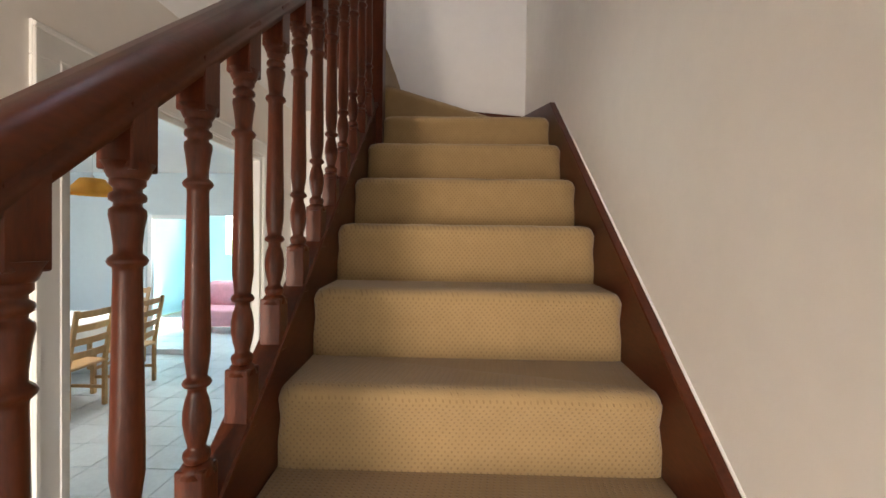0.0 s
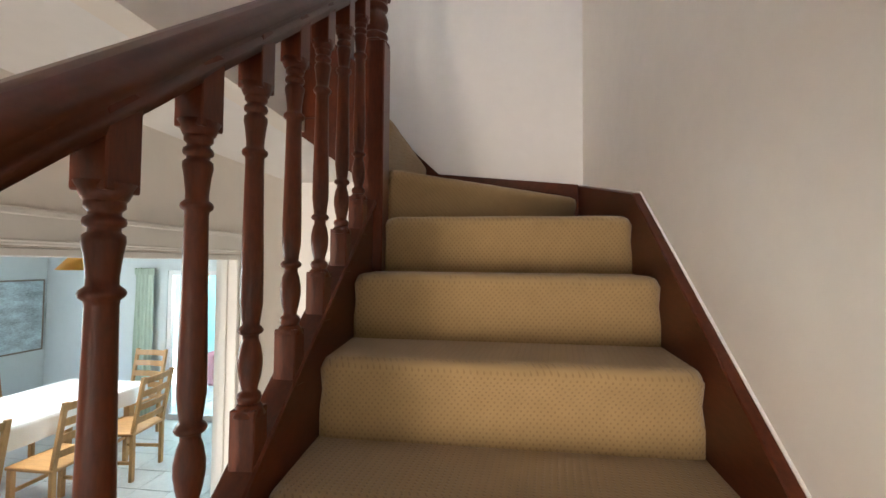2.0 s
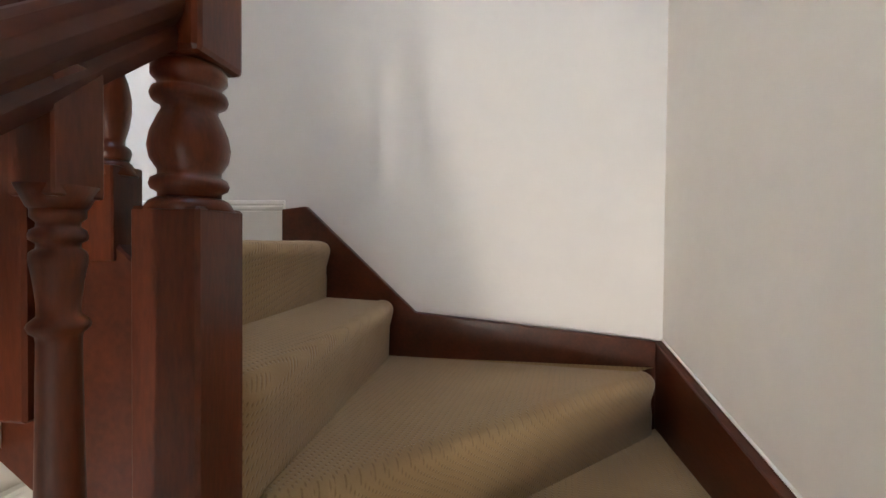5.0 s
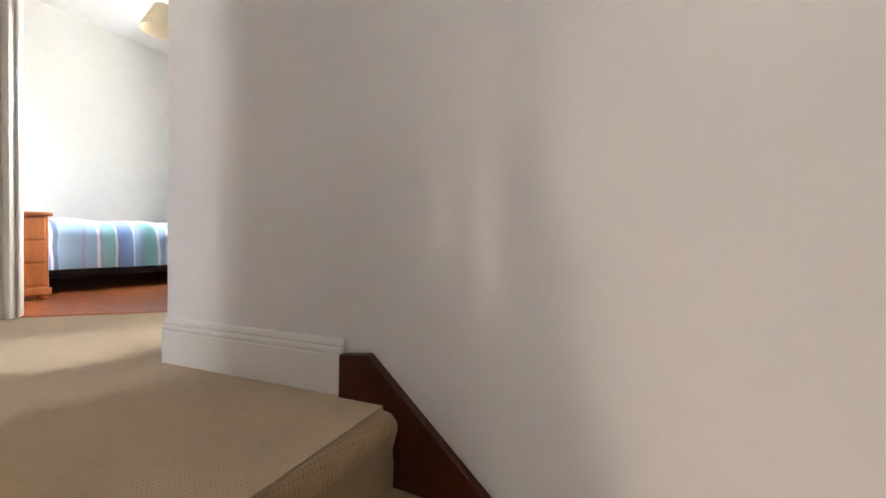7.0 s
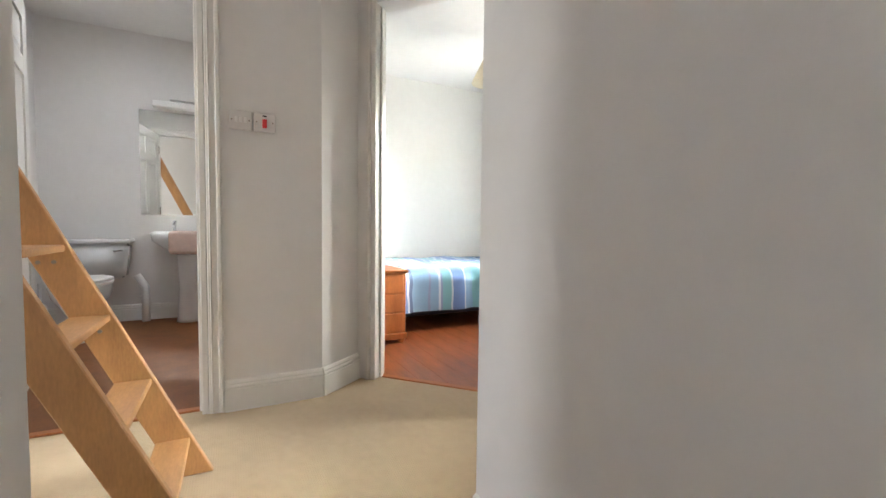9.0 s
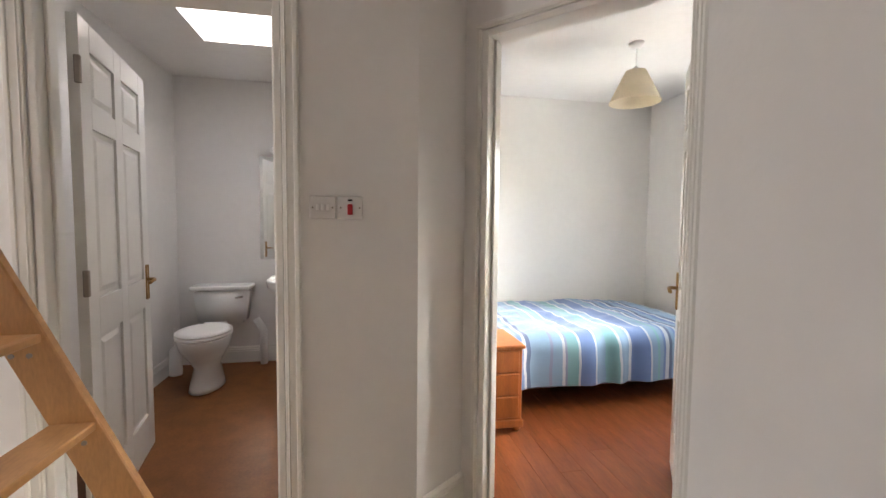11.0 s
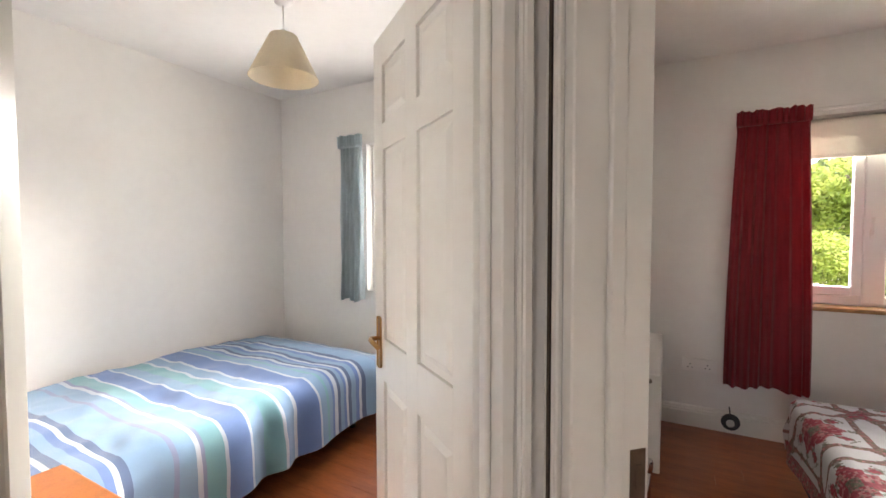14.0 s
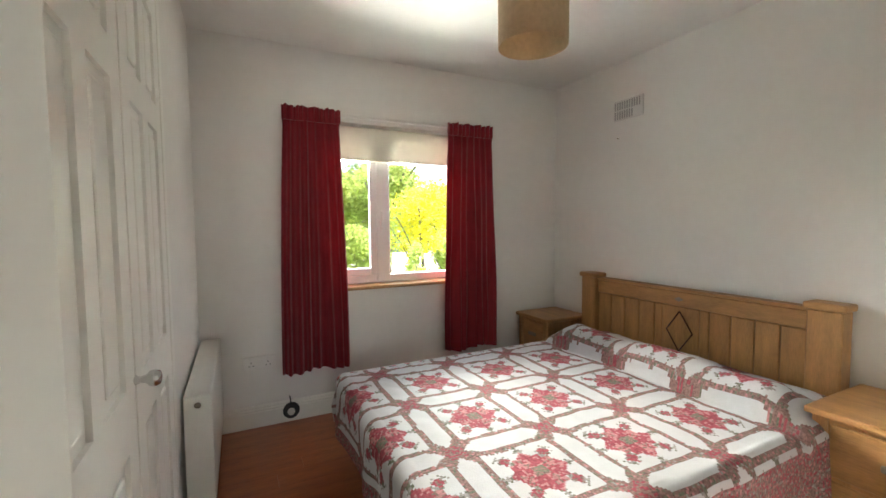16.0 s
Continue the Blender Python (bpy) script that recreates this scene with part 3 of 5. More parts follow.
def newel(x, y, z0, zs, zt, top):
    """A square post with a turned section between zs and zt and a square head."""
    h = .043
    bm = bmesh.new()
    cube(bm, (x - h, y - h, z0), (x + h, y + h, zs - .012), .004)
    lathe(bm, [(.050, -.016), (.043, -.004), (.036, 0)], (x, y, zs), 24)
    s = (zt - zs) / .15
    lathe(bm, [(r, z * s) for r, z in ((.034, -.006), (.034, .006), (.041, .010), (.043, .016), (.041, .022), (.034, .026), (.034, .032), (.042, .045), (.0445, .060), (.042, .075), (.034, .094), (.030, .102), (.031, .108),
          (.040, .113), (.042, .119), (.040, .125), (.033, .129), (.036, .136), (.041, .141), (.041, .150), (.036, .156))], (x, y, zs), 28)
    cube(bm, (x - h, y - h, zt + .006), (x + h, y + h, top), .008, 2)
    cube(bm, (x - h - .010, y - h - .010, top + .001), (x + h + .010, y + h + .010, top + .018), .006, 2)
    lathe(bm, [(.030, 0), (.034, .010), (.044, .022), (.046, .036), (.040, .052), (.024, .064), (.004, .068)], (x, y, top + .016), 24)
    part("newel_post", bm, MAHOG, stairs, "square mahogany newel post with a turned middle")


newel(-.431, 2.127, 1.74, 2.682, 2.835, 3.46)
newel(-.655, 2.127, 2.41, 3.02, 3.14, 3.60)


def rail_at(y):
    return 1.592 + .822 * (y - .563)


RAIL = [(-.021, 0), (.021, 0), (.024, .016), (.021, .028), (.030, .040), (.0325, .056), (.030, .070), (.021, .082), (.008, .088), (-.008, .088), (-.021, .082), (-.030, .070), (-.0325, .056), (-.030, .040), (-.021, .028), (-.024, .016)]
bm = bmesh.new()
a, b = -.75, 2.086
prism(bm, [(-.435 + u, a, rail_at(a) + v) for u, v in RAIL], (0, b - a, rail_at(b) - rail_at(a)))
rail = part("handrail", bm, MAHOG_S, stairs, "moulded mahogany handrail", True)
bm = bmesh.new()
prism(bm, [(-.472, 2.127 + u, 3.325 + v) for u, v in RAIL], (-.14, 0, .115))
part("handrail", bm, MAHOG_S, stairs, "moulded mahogany handrail", True)


def baluster_mesh():
    bm = bmesh.new()
    h, H = .0225, .705
    cube(bm, (-h, -h, -.035), (h, h, .082), .002)
    lathe(bm, [(.028, .070), (.021, .086), (.017, .090)], segs=16)
    lathe(bm, [(r, z) for r, z in ((.016, .086), (.019, .094), (.0205, .100), (.019, .106), (.0135, .110), (.0135, .116), (.0175, .132), (.0205, .152), (.0205, .168), (.017, .188), (.0135, .198), (.0135, .206), (.019, .209), (.0215, .214), (.019, .219),
          (.0145, .223), (.0155, .232), (.0190, .260), (.0190, .300), (.0165, .440), (.0155, .512), (.0160, .518), (.0205, .522), (.0220, .526), (.0205, .530), (.0150, .535), (.0150, .545), (.0175, .568), (.0200, .582), (.0195, .589),
          (.0150, .593), (.0150, .597), (.0195, .600), (.0200, .604), (.0190, .608), (.0150, .611), (.0150, .615), (.0190, .619), (.0190, .626), (.0165, .630), (.0165, .645))], segs=16)
    lathe(bm, [(.017, .624), (.021, .628), (.029, .646)], segs=16)
    cube(bm, (-h, -h, .636), (h, h, H + .045), .002)
    me = bpy.data.meshes.new("baluster")
    bm.to_mesh(me), bm.free()
    me.materials.append(MAHOG)
    return me


BAL = baluster_mesh()
for i in range(-7, 11):
    y = .563 + .1412 * i
    o = new("baluster", BAL)
    o.location, o.parent, o["label"] = (-.435, y, nose_z(y) + .072), stairs, "turned mahogany baluster with square ends"
    o.rotation_euler = (0, 0, .03 * math.sin(i * 2.3))
o = new("baluster", BAL)
o.location, o.parent, o["label"] = (-.538, 2.127, 2.640), stairs, "turned mahogany baluster with square ends"

# ---- skirtings and door frames ----
skirting("baseboard_stair_end", (-1.461, 3.03), (-.786, 3.03), L, side=-1)
skirting("baseboard_landing_west", (-2.632, 2.43), (-2.632, 2.856), L, side=-1)
skirting("baseboard_recess", (-2.632, 2.856), (-2.80, 3.08), L, side=-1)
skirting("baseboard_closet", (-.70, 2.15), (-1.488, 2.15), L, side=-1)
skirting("baseboard_bedroom_north", (-2.07, 6.25), (.69, 6.25), L, side=-1)
skirting("baseboard_bedroom_east", (.69, 6.25), (.69, 3.13), L, side=-1)
skirting("baseboard_bedroom_west", (-2.07, 6.25), (-2.07, 5.08), L, side=1)
skirting("baseboard_small_bedroom_west", (-4.9, 2.75), (-4.9, 5.55), L, side=-1)
skirting("baseboard_small_bedroom_north", (-4.9, 5.55), (-2.17, 5.55), L, side=-1)
skirting("baseboard_bathroom_south", (-2.75, 1.10), (-4.98, 1.10), L, side=-1)
skirting("baseboard_bathroom_west", (-4.98, 1.10), (-4.98, 2.65), L, side=-1)
skirting("baseboard_hall", (-1.2, 3.03), (-1.2, 2.66), GF, side=1)
d1 = Vector((DK.x + 2.80, DK.y - 3.08)).normalized()
n1 = (-d1.y, d1.x)
frame_door("door_frame_small_bedroom", (-2.80 + d1.x * .085, 3.08 + d1.y * .085), d1, .775, 2.03, L, .105, n1, "white gloss door frame with a narrow moulded casing", .030)
d2 = Vector((-1.461 - DK.x, 3.03 - DK.y)).normalized()
n2 = (-d2.y, d2.x)
df2 = frame_door("door_frame_bedroom", (DK.x + d2.x * .046, DK.y + d2.y * .046), d2, .764, 2.03, L, .145, n2, "white gloss door frame with a moulded casing", .042)
frame_door("door_frame_bathroom", (-2.632, 1.60), (0, 1), .765, 2.03, L, .10, (-1, 0), "white gloss door frame with a moulded casing")
frame_door("door_frame_dining", (-1.2, 2.56), (0, -1), 1.285, 2.128, GF, .10, (-1, 0), "cream painted wide door frame", .10)
# strike plate on the bedroom jamb
q = Vector((DK.x + d2.x * .0712, DK.y + d2.y * .0712, 0)) + Vector((*n2, 0)) * .125
bm = bmesh.new()
for w0, w1, h0, h1, t0, t1 in ((-.015, .015, .850, .944, 0, .002), (-.006, .006, .878, .918, .002, .0045)):
    pts = [q + Vector((*n2, 0)) * w0, q + Vector((*n2, 0)) * w1]
    prism(bm, [Vector((v.x, v.y, L + z)) + Vector((*d2, 0)) * t0 for v, z in ((pts[0], h0), (pts[1], h0), (pts[1], h1), (pts[0], h1))], Vector((*d2, 0)) * (t1 - t0))
part("strike_plate", bm, DARK_METAL, df2, "dark metal strike plate")

ang1 = math.degrees(math.atan2(.422, -.585))
panel_door("door_small_bedroom", "white six-panel door standing open into the small bedroom", pose(-2.298, 3.818, L + .008, 0, 0, ang1), .72, 1.985, "lever")
ang2 = 190
panel_door("door_bathroom", "white six-panel door standing open against the bathroom wall", pose(-2.82, 1.620, L + .008, 0, 0, ang2), .775, 1.985, "lever")

# thin dark strip added in the corner to paint the shade between the casings
bm = bmesh.new()
c = Vector((DK.x, DK.y, L + .003)) - Vector((0, .036, 0))
prism(bm, [c + Vector((u, v, 0)) for u, v in ((.002, 0), (.006, 0), (.008, .016), (0, .016))], (0, 0, 2.09))
struct("casing_shade_strip", bm, GAP_SHADE, "dark strip painted as the shade where two door casings meet", "trim")
# wardrobe doors in the bedroom wall
ward = thing("built_in_wardrobe", "built-in wardrobe with white gloss six-panel doors", "wardrobe")
for y0w, flip in ((3.935, 1), (4.465, 1)):
    w, h = .515, 2.0
    door = part("door", bmesh.new(), GLOSS, ward)
    bm = bmesh.new()
    st, mid, x0, x1 = .075, .07, -2.0695, -2.052
    rails = [(0, .18), (.80, .93), (1.56, 1.64), (h - .09, h)]
    for a, b in ((0, st), (w - st, w), (w / 2 - mid / 2, w / 2 + mid / 2)):
        cube(bm, (x0, y0w + a, L + .03), (x1, y0w + b, L + .03 + h))
    for z0, z1 in rails:
        for a, b in ((st, w / 2 - mid / 2), (w / 2 + mid / 2, w - st)):
            cube(bm, (x0, y0w + a, L + .03 + z0), (x1, y0w + b, L + .03 + z1))
    bm.to_mesh(door.data), bm.free()
    for (a, z0), (z1, b) in zip(rails, rails[1:]):
        for c, d in ((st, w / 2 - mid / 2), (w / 2 + mid / 2, w - st)):
            bm = bmesh.new()
            cube(bm, (-2.0685, y0w + c - .003, L + .03 + z0 - .003), (-2.062, y0w + d + .003, L + .03 + z1 + .003))
            cube(bm, (-2.063, y0w + c + .028, L + .03 + z0 + .028), (-2.055, y0w + d - .028, L + .03 + z1 - .028), .006)
            part("panel", bm, GLOSS, door)
bm = bmesh.new()
lathe(bm, [(.004, 0), (.011, .003), (.007, .012), (.009, .022), (.017, .030), (.0185, .040), (.014, .050), (.003, .053)], (-2.052, 4.44, L + .963), 16, Matrix.Rotation(radians(90), 4, "Y"))
part("knob", bm, CHROME, ward, "clear faceted knob", True)
for a, b in (((-2.069, 3.87, L), (-2.050, 3.932, L + 2.09)), ((-2.069, 4.985, L), (-2.050, 5.047, L + 2.09)), ((-2.069, 3.932, L + 2.034), (-2.050, 4.985, L + 2.09))):
    part("casing", B(a, b, .005), GLOSS, ward)

# ---- windows ----
def window(name, x0, x1, z0, z1, yf, mull, label):
    """A white casement in a wall that faces y, with its mullions, panes and sill."""
    e = thing(name, label, "window", kind="structure")
    f = .058
    for a, b in (((x0, yf, z0), (x0 + f, yf + .06, z1)), ((x1 - f, yf, z0), (x1, yf + .06, z1)), ((x0 + f, yf, z0), (x1 - f, yf + .06, z0 + f)), ((x0 + f, yf, z1 - f), (x1 - f, yf + .06, z1))):
        part("frame", B(a, b, .006), UPVC, e)
    for m0, m1 in mull:
        part("mullion", B((m0, yf - .008, z0 + .01), (m1, yf + .066, z1 - .01), .010, 2), UPVC, e)
    edges = [x0 + f] + [v for m in mull for v in m] + [x1 - f]
    for a, b in zip(edges[::2], edges[1::2]):
        g = part("pane", B((a - .004, yf + .028, z0 + f - .004), (b + .004, yf + .033, z1 - f + .004)), GLASS, e)
        g.visible_shadow = False
    return e


w2 = window("window_bedroom", -1.40, -.25, 3.502, 4.633, 6.345, ((-.918, -.812),), "white framed two-light bedroom window")
bm = bmesh.new()
tube(bm, [(-.882, 6.335, 3.93), (-.882, 6.318, 3.935), (-.882, 6.314, 4.03)], .008)
cube(bm, (-.894, 6.330, 3.90), (-.870, 6.338, 3.96), .004)
part("handle", bm, PLASTIC, w2, "white window handle")
cubed = B((-1.44, 6.205, 3.476), (-.21, 6.345, 3.501), .006, 2)
part("sill", cubed, OAK_H, w2, "thin wooden window board")
window("window_small_bedroom", -3.98, -2.85, 3.502, 4.618, 5.62, ((-3.46, -3.36),), "white framed small bedroom window")

sx0, sx1, sz0, sz1 = -1.342, -.918, 3.560, 4.575
for a, b in (((sx0, sz0), (sx0 + .05, sz1)), ((sx1 - .05, sz0), (sx1, sz1)), ((sx0 + .05, sz0), (sx1 - .05, sz0 + .055)), ((sx0 + .05, sz1 - .05), (sx1 - .05, sz1))):
    part("sash_bar", B((a[0], 6.334, a[1]), (b[0], 6.370, b[1]), .006), UPVC, w2)

blind = thing("roller_blind", "cream roller blind half drawn in the bedroom window", "blind")
part("roller", lathe(bmesh.new(), [(.024, 0), (.024, 1.12)], (-1.385, 6.315, 4.60), 14, Matrix.Rotation(radians(90), 4, "Y")), BLIND, blind)
bm = bmesh.new()
cube(bm, (-1.38, 6.289, 4.402), (-.27, 6.292, 4.60))
part("fabric", bm, BLIND, blind)
part("bottom_bar", B((-1.38, 6.282, 4.385), (-.27, 6.298, 4.405), .005, 2), BLIND, blind)


def curtain(name, label, x0, x1, y, z0, z1, material, folds, group="", flare=.03, seed=1, depth=.028):
    """A gathered curtain with a frilled heading, hanging in uneven folds."""
    e = thing(name, label, "curtain", group=group)
    rng = random.Random(seed)
    nx, nz = folds * 8, 30
    ph = [rng.uniform(-1.2, 1.2) for _ in range(folds + 2)]
    amp = [rng.uniform(.25, 1.2) for _ in range(folds + 2)]
    bm = bmesh.new()
    front, rear = [], []
    for j in range(nz + 1):
        t = j / nz
        z = z1 - (z1 - z0) * t
        rf, rb = [], []
        for i in range(nx + 1):
            u = i / nx
            k = min(int(u * folds), folds)
            wide = 1 + flare * 4 * t * (1 - .45 * t)
            x = (x0 + x1) / 2 + (u - .5) * (x1 - x0) * wide * (1.05 if t < .04 else 1)
            a = (depth * (.35 + .65 * t)) * (amp[k] * (1 - (u * folds - k)) + amp[k + 1] * (u * folds - k))
            yy = y + a * math.sin(2 * math.pi * (u * folds + (ph[k] * (1 - u * folds + k) + ph[k + 1] * (u * folds - k)) * (.12 + .22 * t))) + .006 * math.sin(9 * t + 11 * u)
            zz = z + (.010 * math.sin(u * folds * 6.28 * 2 + seed) if t < .02 else 0) + (.012 * math.sin(u * 9 + seed) if j == nz else 0)
            rf.append(bm.verts.new((x, yy, zz)))
            rb.append(bm.verts.new((x, yy + .004, zz)))
        front.append(rf), rear.append(rb)
    for s in (front, rear):
        for a, b in zip(s, s[1:]):
            for i in range(nx):
                bm.faces.new((a[i], b[i], b[i + 1], a[i + 1])).smooth = True
    bmesh.ops.recalc_face_normals(bm, faces=bm.faces[:])
    part("cloth", bm, material, e)
    bm = bmesh.new()
    n = folds * 12
    rows = []
    for f, z in ((.004, -.082), (.011, -.066), (.013, -.030), (.010, -.012), (.017, .006), (-.006, .006), (-.006, -.082)):
        rows.append([bm.verts.new((x0 - .012 + (x1 - x0 + .024) * i / n, y - .010 - f * (1 + .6 * math.sin(i * .85 + seed + math.sin(i * .23)) * (f > 0)), z1 + z + (.005 * math.sin(i * .31 + seed * 2) + .003 * math.sin(i * .77 + seed) if z > 0 else 0))) for i in range(n + 1)])
    for a, b in zip(rows, rows[1:] + rows[:1]):
        for i in range(n):
            bm.faces.new((a[i], a[i + 1], b[i + 1], b[i])).smooth = True
    for k in (0, n):
        bm.faces.new([r[k] for r in rows])
    bmesh.ops.recalc_face_normals(bm, faces=bm.faces[:])
    part("heading", bm, material, e)
    return e


curtain("curtain", "dark red gathered curtain hanging beside the window", -1.56, -1.22, 6.165, 2.972, 4.675, RED_CLOTH, 7, "bedroom curtains", .136, 3)
curtain("curtain", "dark red gathered curtain hanging beside the window", -.40, -.035, 6.165, 2.958, 4.675, RED_CLOTH, 7, "bedroom curtains", .136, 8)
part("curtain_track", B((-1.56, 6.20, 4.655), (-.03, 6.222, 4.672), .004), PLASTIC, thing("curtain_rail", "white curtain track above the bedroom window", "curtain rail"))
curtain("curtain", "grey-blue gathered curtain beside the small window", -4.17, -3.965, 5.47, 3.43, 4.67, BLUE_CLOTH, 5, "small bedroom curtains", .03, 5, .03)

# ---- bedroom things ----
def bed_cloth(x0, x1, y0, y1, ztop, zlow, cell, pick, round_r=.05, lump=None, wav=.012, seed=2, sides=("x0", "y0", "y1"), uvs=False):
    """A cover over a mattress: a fine sheet that falls over the edges; pick() gives each cell its cloth."""
    drop = ztop - zlow
    nx0 = drop if "x0" in sides else 0
    nx1 = drop if "x1" in sides else 0
    ny0 = drop if "y0" in sides else 0
    ny1 = drop if "y1" in sides else 0
    us = np.arange(x0 - nx0, x1 + nx1 + 1e-6, cell)
    vs = np.arange(y0 - ny0, y1 + ny1 + 1e-6, cell)

    def fold(w, lo, hi):
        if w < lo:
            return lo, lo - w, -1
        if w > hi:
            return hi, w - hi, 1
        return w, 0, 0
    verts, faces, mats, uv = [], [], [], []
    for v in vs:
        for u in us:
            px, dx, sx = fold(u, x0, x1)
            py, dy, sy = fold(v, y0, y1)
            down = max(dx, dy) if not (dx and dy) else math.hypot(dx, dy)
            z = ztop
            ox = oy = 0.0
            if down > 0:
                t = min(down / (round_r * 1.57), 1)
                z = ztop - round_r * (1 - math.cos(t * 1.5708)) - max(0, down - round_r * 1.57)
                o = round_r * math.sin(t * 1.5708)
                wave = wav * math.sin((u if sy else v) * 19 + 2 * math.sin((u if sy else v) * 7 + seed)) * min(1, down * 4) + .045 * down
                hx, hy = (sx * dx, sy * dy)
                ln = math.hypot(hx, hy)
                ox, oy = hx / ln * (o + wave), hy / ln * (o + wave)
                z = max(z, zlow)
            else:
                z += .008 * noise.noise(Vector((u * 4, v * 4, seed))) + .004 * noise.noise(Vector((u * 14, v * 14, seed)))
            if lump:
                z += lump(px, py) * max(0, 1 - down * 3)
            verts.append((px + ox, py + oy, z))
            uv.append((u, v))
    n = len(us)
    for j in range(len(vs) - 1):
        for i in range(n - 1):
            u, v = us[i] + cell / 2, vs[j] + cell / 2
            _, dx, _ = fold(u, x0, x1)
            _, dy, _ = fold(v, y0, y1)
            if dx and dy and math.hypot(dx, dy) > drop:
                continue
            faces.append((j * n + i, j * n + i + 1, (j + 1) * n + i + 1, (j + 1) * n + i))
            mats.append(pick(u, v))
    me = bpy.data.meshes.new("cover")
    me.from_pydata(verts, [], faces)
    me.polygons.foreach_set("material_index", mats)
    me.polygons.foreach_set("use_smooth", [True] * len(faces))
    if uvs:
        lay = me.uv_layers.new(name="UVMap")
        idx = np.zeros(len(me.loops), dtype=np.int32)
        me.loops.foreach_get("vertex_index", idx)
        a = np.array(uv)[idx]
        a = (a - [[us[0], vs[0]]]) / [[us[-1] - us[0], vs[-1] - vs[0]]]
        lay.data.foreach_set("uv", a.astype(np.float32).ravel())
    return me


def quilt_pick(u, v):
    """Pinwheel blocks of small printed patches on cream, floral borders and plain pointed sashes between."""
    a, b = (u + .762) / .412, (v - 4.185) / .437
    ia, ib = math.floor(a), math.floor(b)
    fa, fb = a - ia - .5, b - ib - .5
    ca, cb = abs(fa), abs(fb)
    print_ = noise.noise(Vector((u * 85, v * 85, 9)))
    if v < 4.088 or u < -1.575:
        return 3 if print_ > -.05 else (1 if print_ > -.22 else (2 if print_ > -.35 else 5))
    jit = .007 * noise.noise(Vector((u * 30, v * 30, 3)))
    edge, lo = max(ca, cb) + jit, min(ca, cb)
    if edge > .345:
        if lo > .40:
            return 1 if print_ > .1 else 3
        half = .098 if lo < .28 else .098 * max(0, .41 - lo) / .13
        if .5 - edge < half:
            return 0
        return 3 if print_ > -.12 else (4 if print_ > -.27 else (2 if print_ > -.42 else 5))
    # a pinwheel of red patches round a printed centre, with toothed dark points towards the corners
    fa, fb, ca, cb, lo = fa * .82, fb * .82, ca * .82, cb * .82, lo * .82
    fine = noise.noise(Vector((u * 75, v * 75, 17)))
    if max(ca, cb) < .052:
        return 4 if fine > 0 else 3
    if max(abs(ca - .105), abs(cb - .052)) < .053 or max(abs(ca - .052), abs(cb - .105)) < .053:
        turn = (fa * fb > 0) != (ca > cb)
        return (1 if fine > -.25 else 2) if turn else (2 if fine > .0 else (1 if fine > -.2 else 3))
    if abs(ca - .165) + cb < .062 or abs(cb - .165) + ca < .062:
        return 1 if fine > -.1 else 2
    if abs(ca - .165) + abs(cb - .165) < .052:
        return 1 if fine > -.1 else 3
    tooth = ((ca - cb) * 24 + .5) % 1.0
    reach = ca + cb
    if .235 < reach + jit < .43 and abs(ca - cb) < .17:
        step = (reach * 17) % 1.0
        if abs(ca - cb) < .020 or (abs(ca - cb) < .085 * (1 - step) and step < .62):
            return 5 if fine > -.1 else 4
    if .205 < max(ca, cb) < .30 and lo < .030 * (1.25 - ((max(ca, cb) * 26) % 1.0)):
        return 4 if fine > 0 else 5
    if tooth < .16 and .28 < max(ca, cb) < .315 and lo < .24:
        return 3
    return 0


def pillows(x, y):
    t = (x - .09) / .43
    if t < 0 or t > 1:
        # the sheet is tucked in front of the pillow roll
        return -.022 * math.exp(-((x - .075) / .022) ** 2) if x < .2 else 0
    edge = min(1, max(0, (y - 4.17) / .14)) * min(1, max(0, (5.62 - y) / .14))
    bulge = math.sin(math.pi * min(1, t * 1.12 + .01) ** .62) if t < .86 else .30
    return .130 * bulge * edge ** .5 * (.90 + .10 * math.cos((y - 4.84) * 9)) - .022 * math.exp(-((x - .075) / .022) ** 2)


bed = thing("double_bed", "double bed with a waxed pine headboard and pieced star quilt", "bed")
part("base", B((-1.34, 4.18, L + .06), (.56, 5.60, L + .30), .02, 2), FOAM, bed, "dark divan base")
for x, y in ((-1.25, 4.26), (-1.25, 5.52), (.45, 4.26), (.45, 5.52)):
    part("foot", lathe(bmesh.new(), [(.025, 0), (.03, .06)], (x, y, L), 12), OAK, bed)
part("mattress", B((-1.36, 4.17, L + .30), (.57, 5.62, L + .46), .05, 3), Q_CREAM, bed, "pale mattress", True)
me = bed_cloth(-1.33, .58, 4.175, 5.605, L + .485, L + .17, .0085, quilt_pick, .06, pillows, .014, 4)
for mm in (Q_CREAM, Q_RED, Q_PINK, Q_BROWN, Q_GREEN, Q_GREY):
    me.materials.append(mm)
o = new("quilt", me)
tagged(o, "pieced patchwork quilt with red stars on cream", "quilt")

hb = thing("headboard", "waxed pine plank headboard with carved diamond", "headboard")
for y in (4.285, 5.735):
    part("post", B((.575, y - .068, L), (.672, y + .068, L + .885), .006), OAK, hb)
    part("post_cap", B((.562, y - .082, L + .885), (.684, y + .082, L + .920), .010, 2), OAK_H, hb)
part("top_rail", B((.600, 4.354, L + .775), (.655, 5.666, L + .872), .008), OAK_H, hb)
part("rail_moulding", B((.590, 4.354, L + .872), (.662, 5.666, L + .890), .005, 2), OAK_H, hb)
part("bottom_rail", B((.600, 4.354, L + .30), (.655, 5.666, L + .40), .006), OAK_H, hb)
ys = np.linspace(4.356, 5.664, 12)
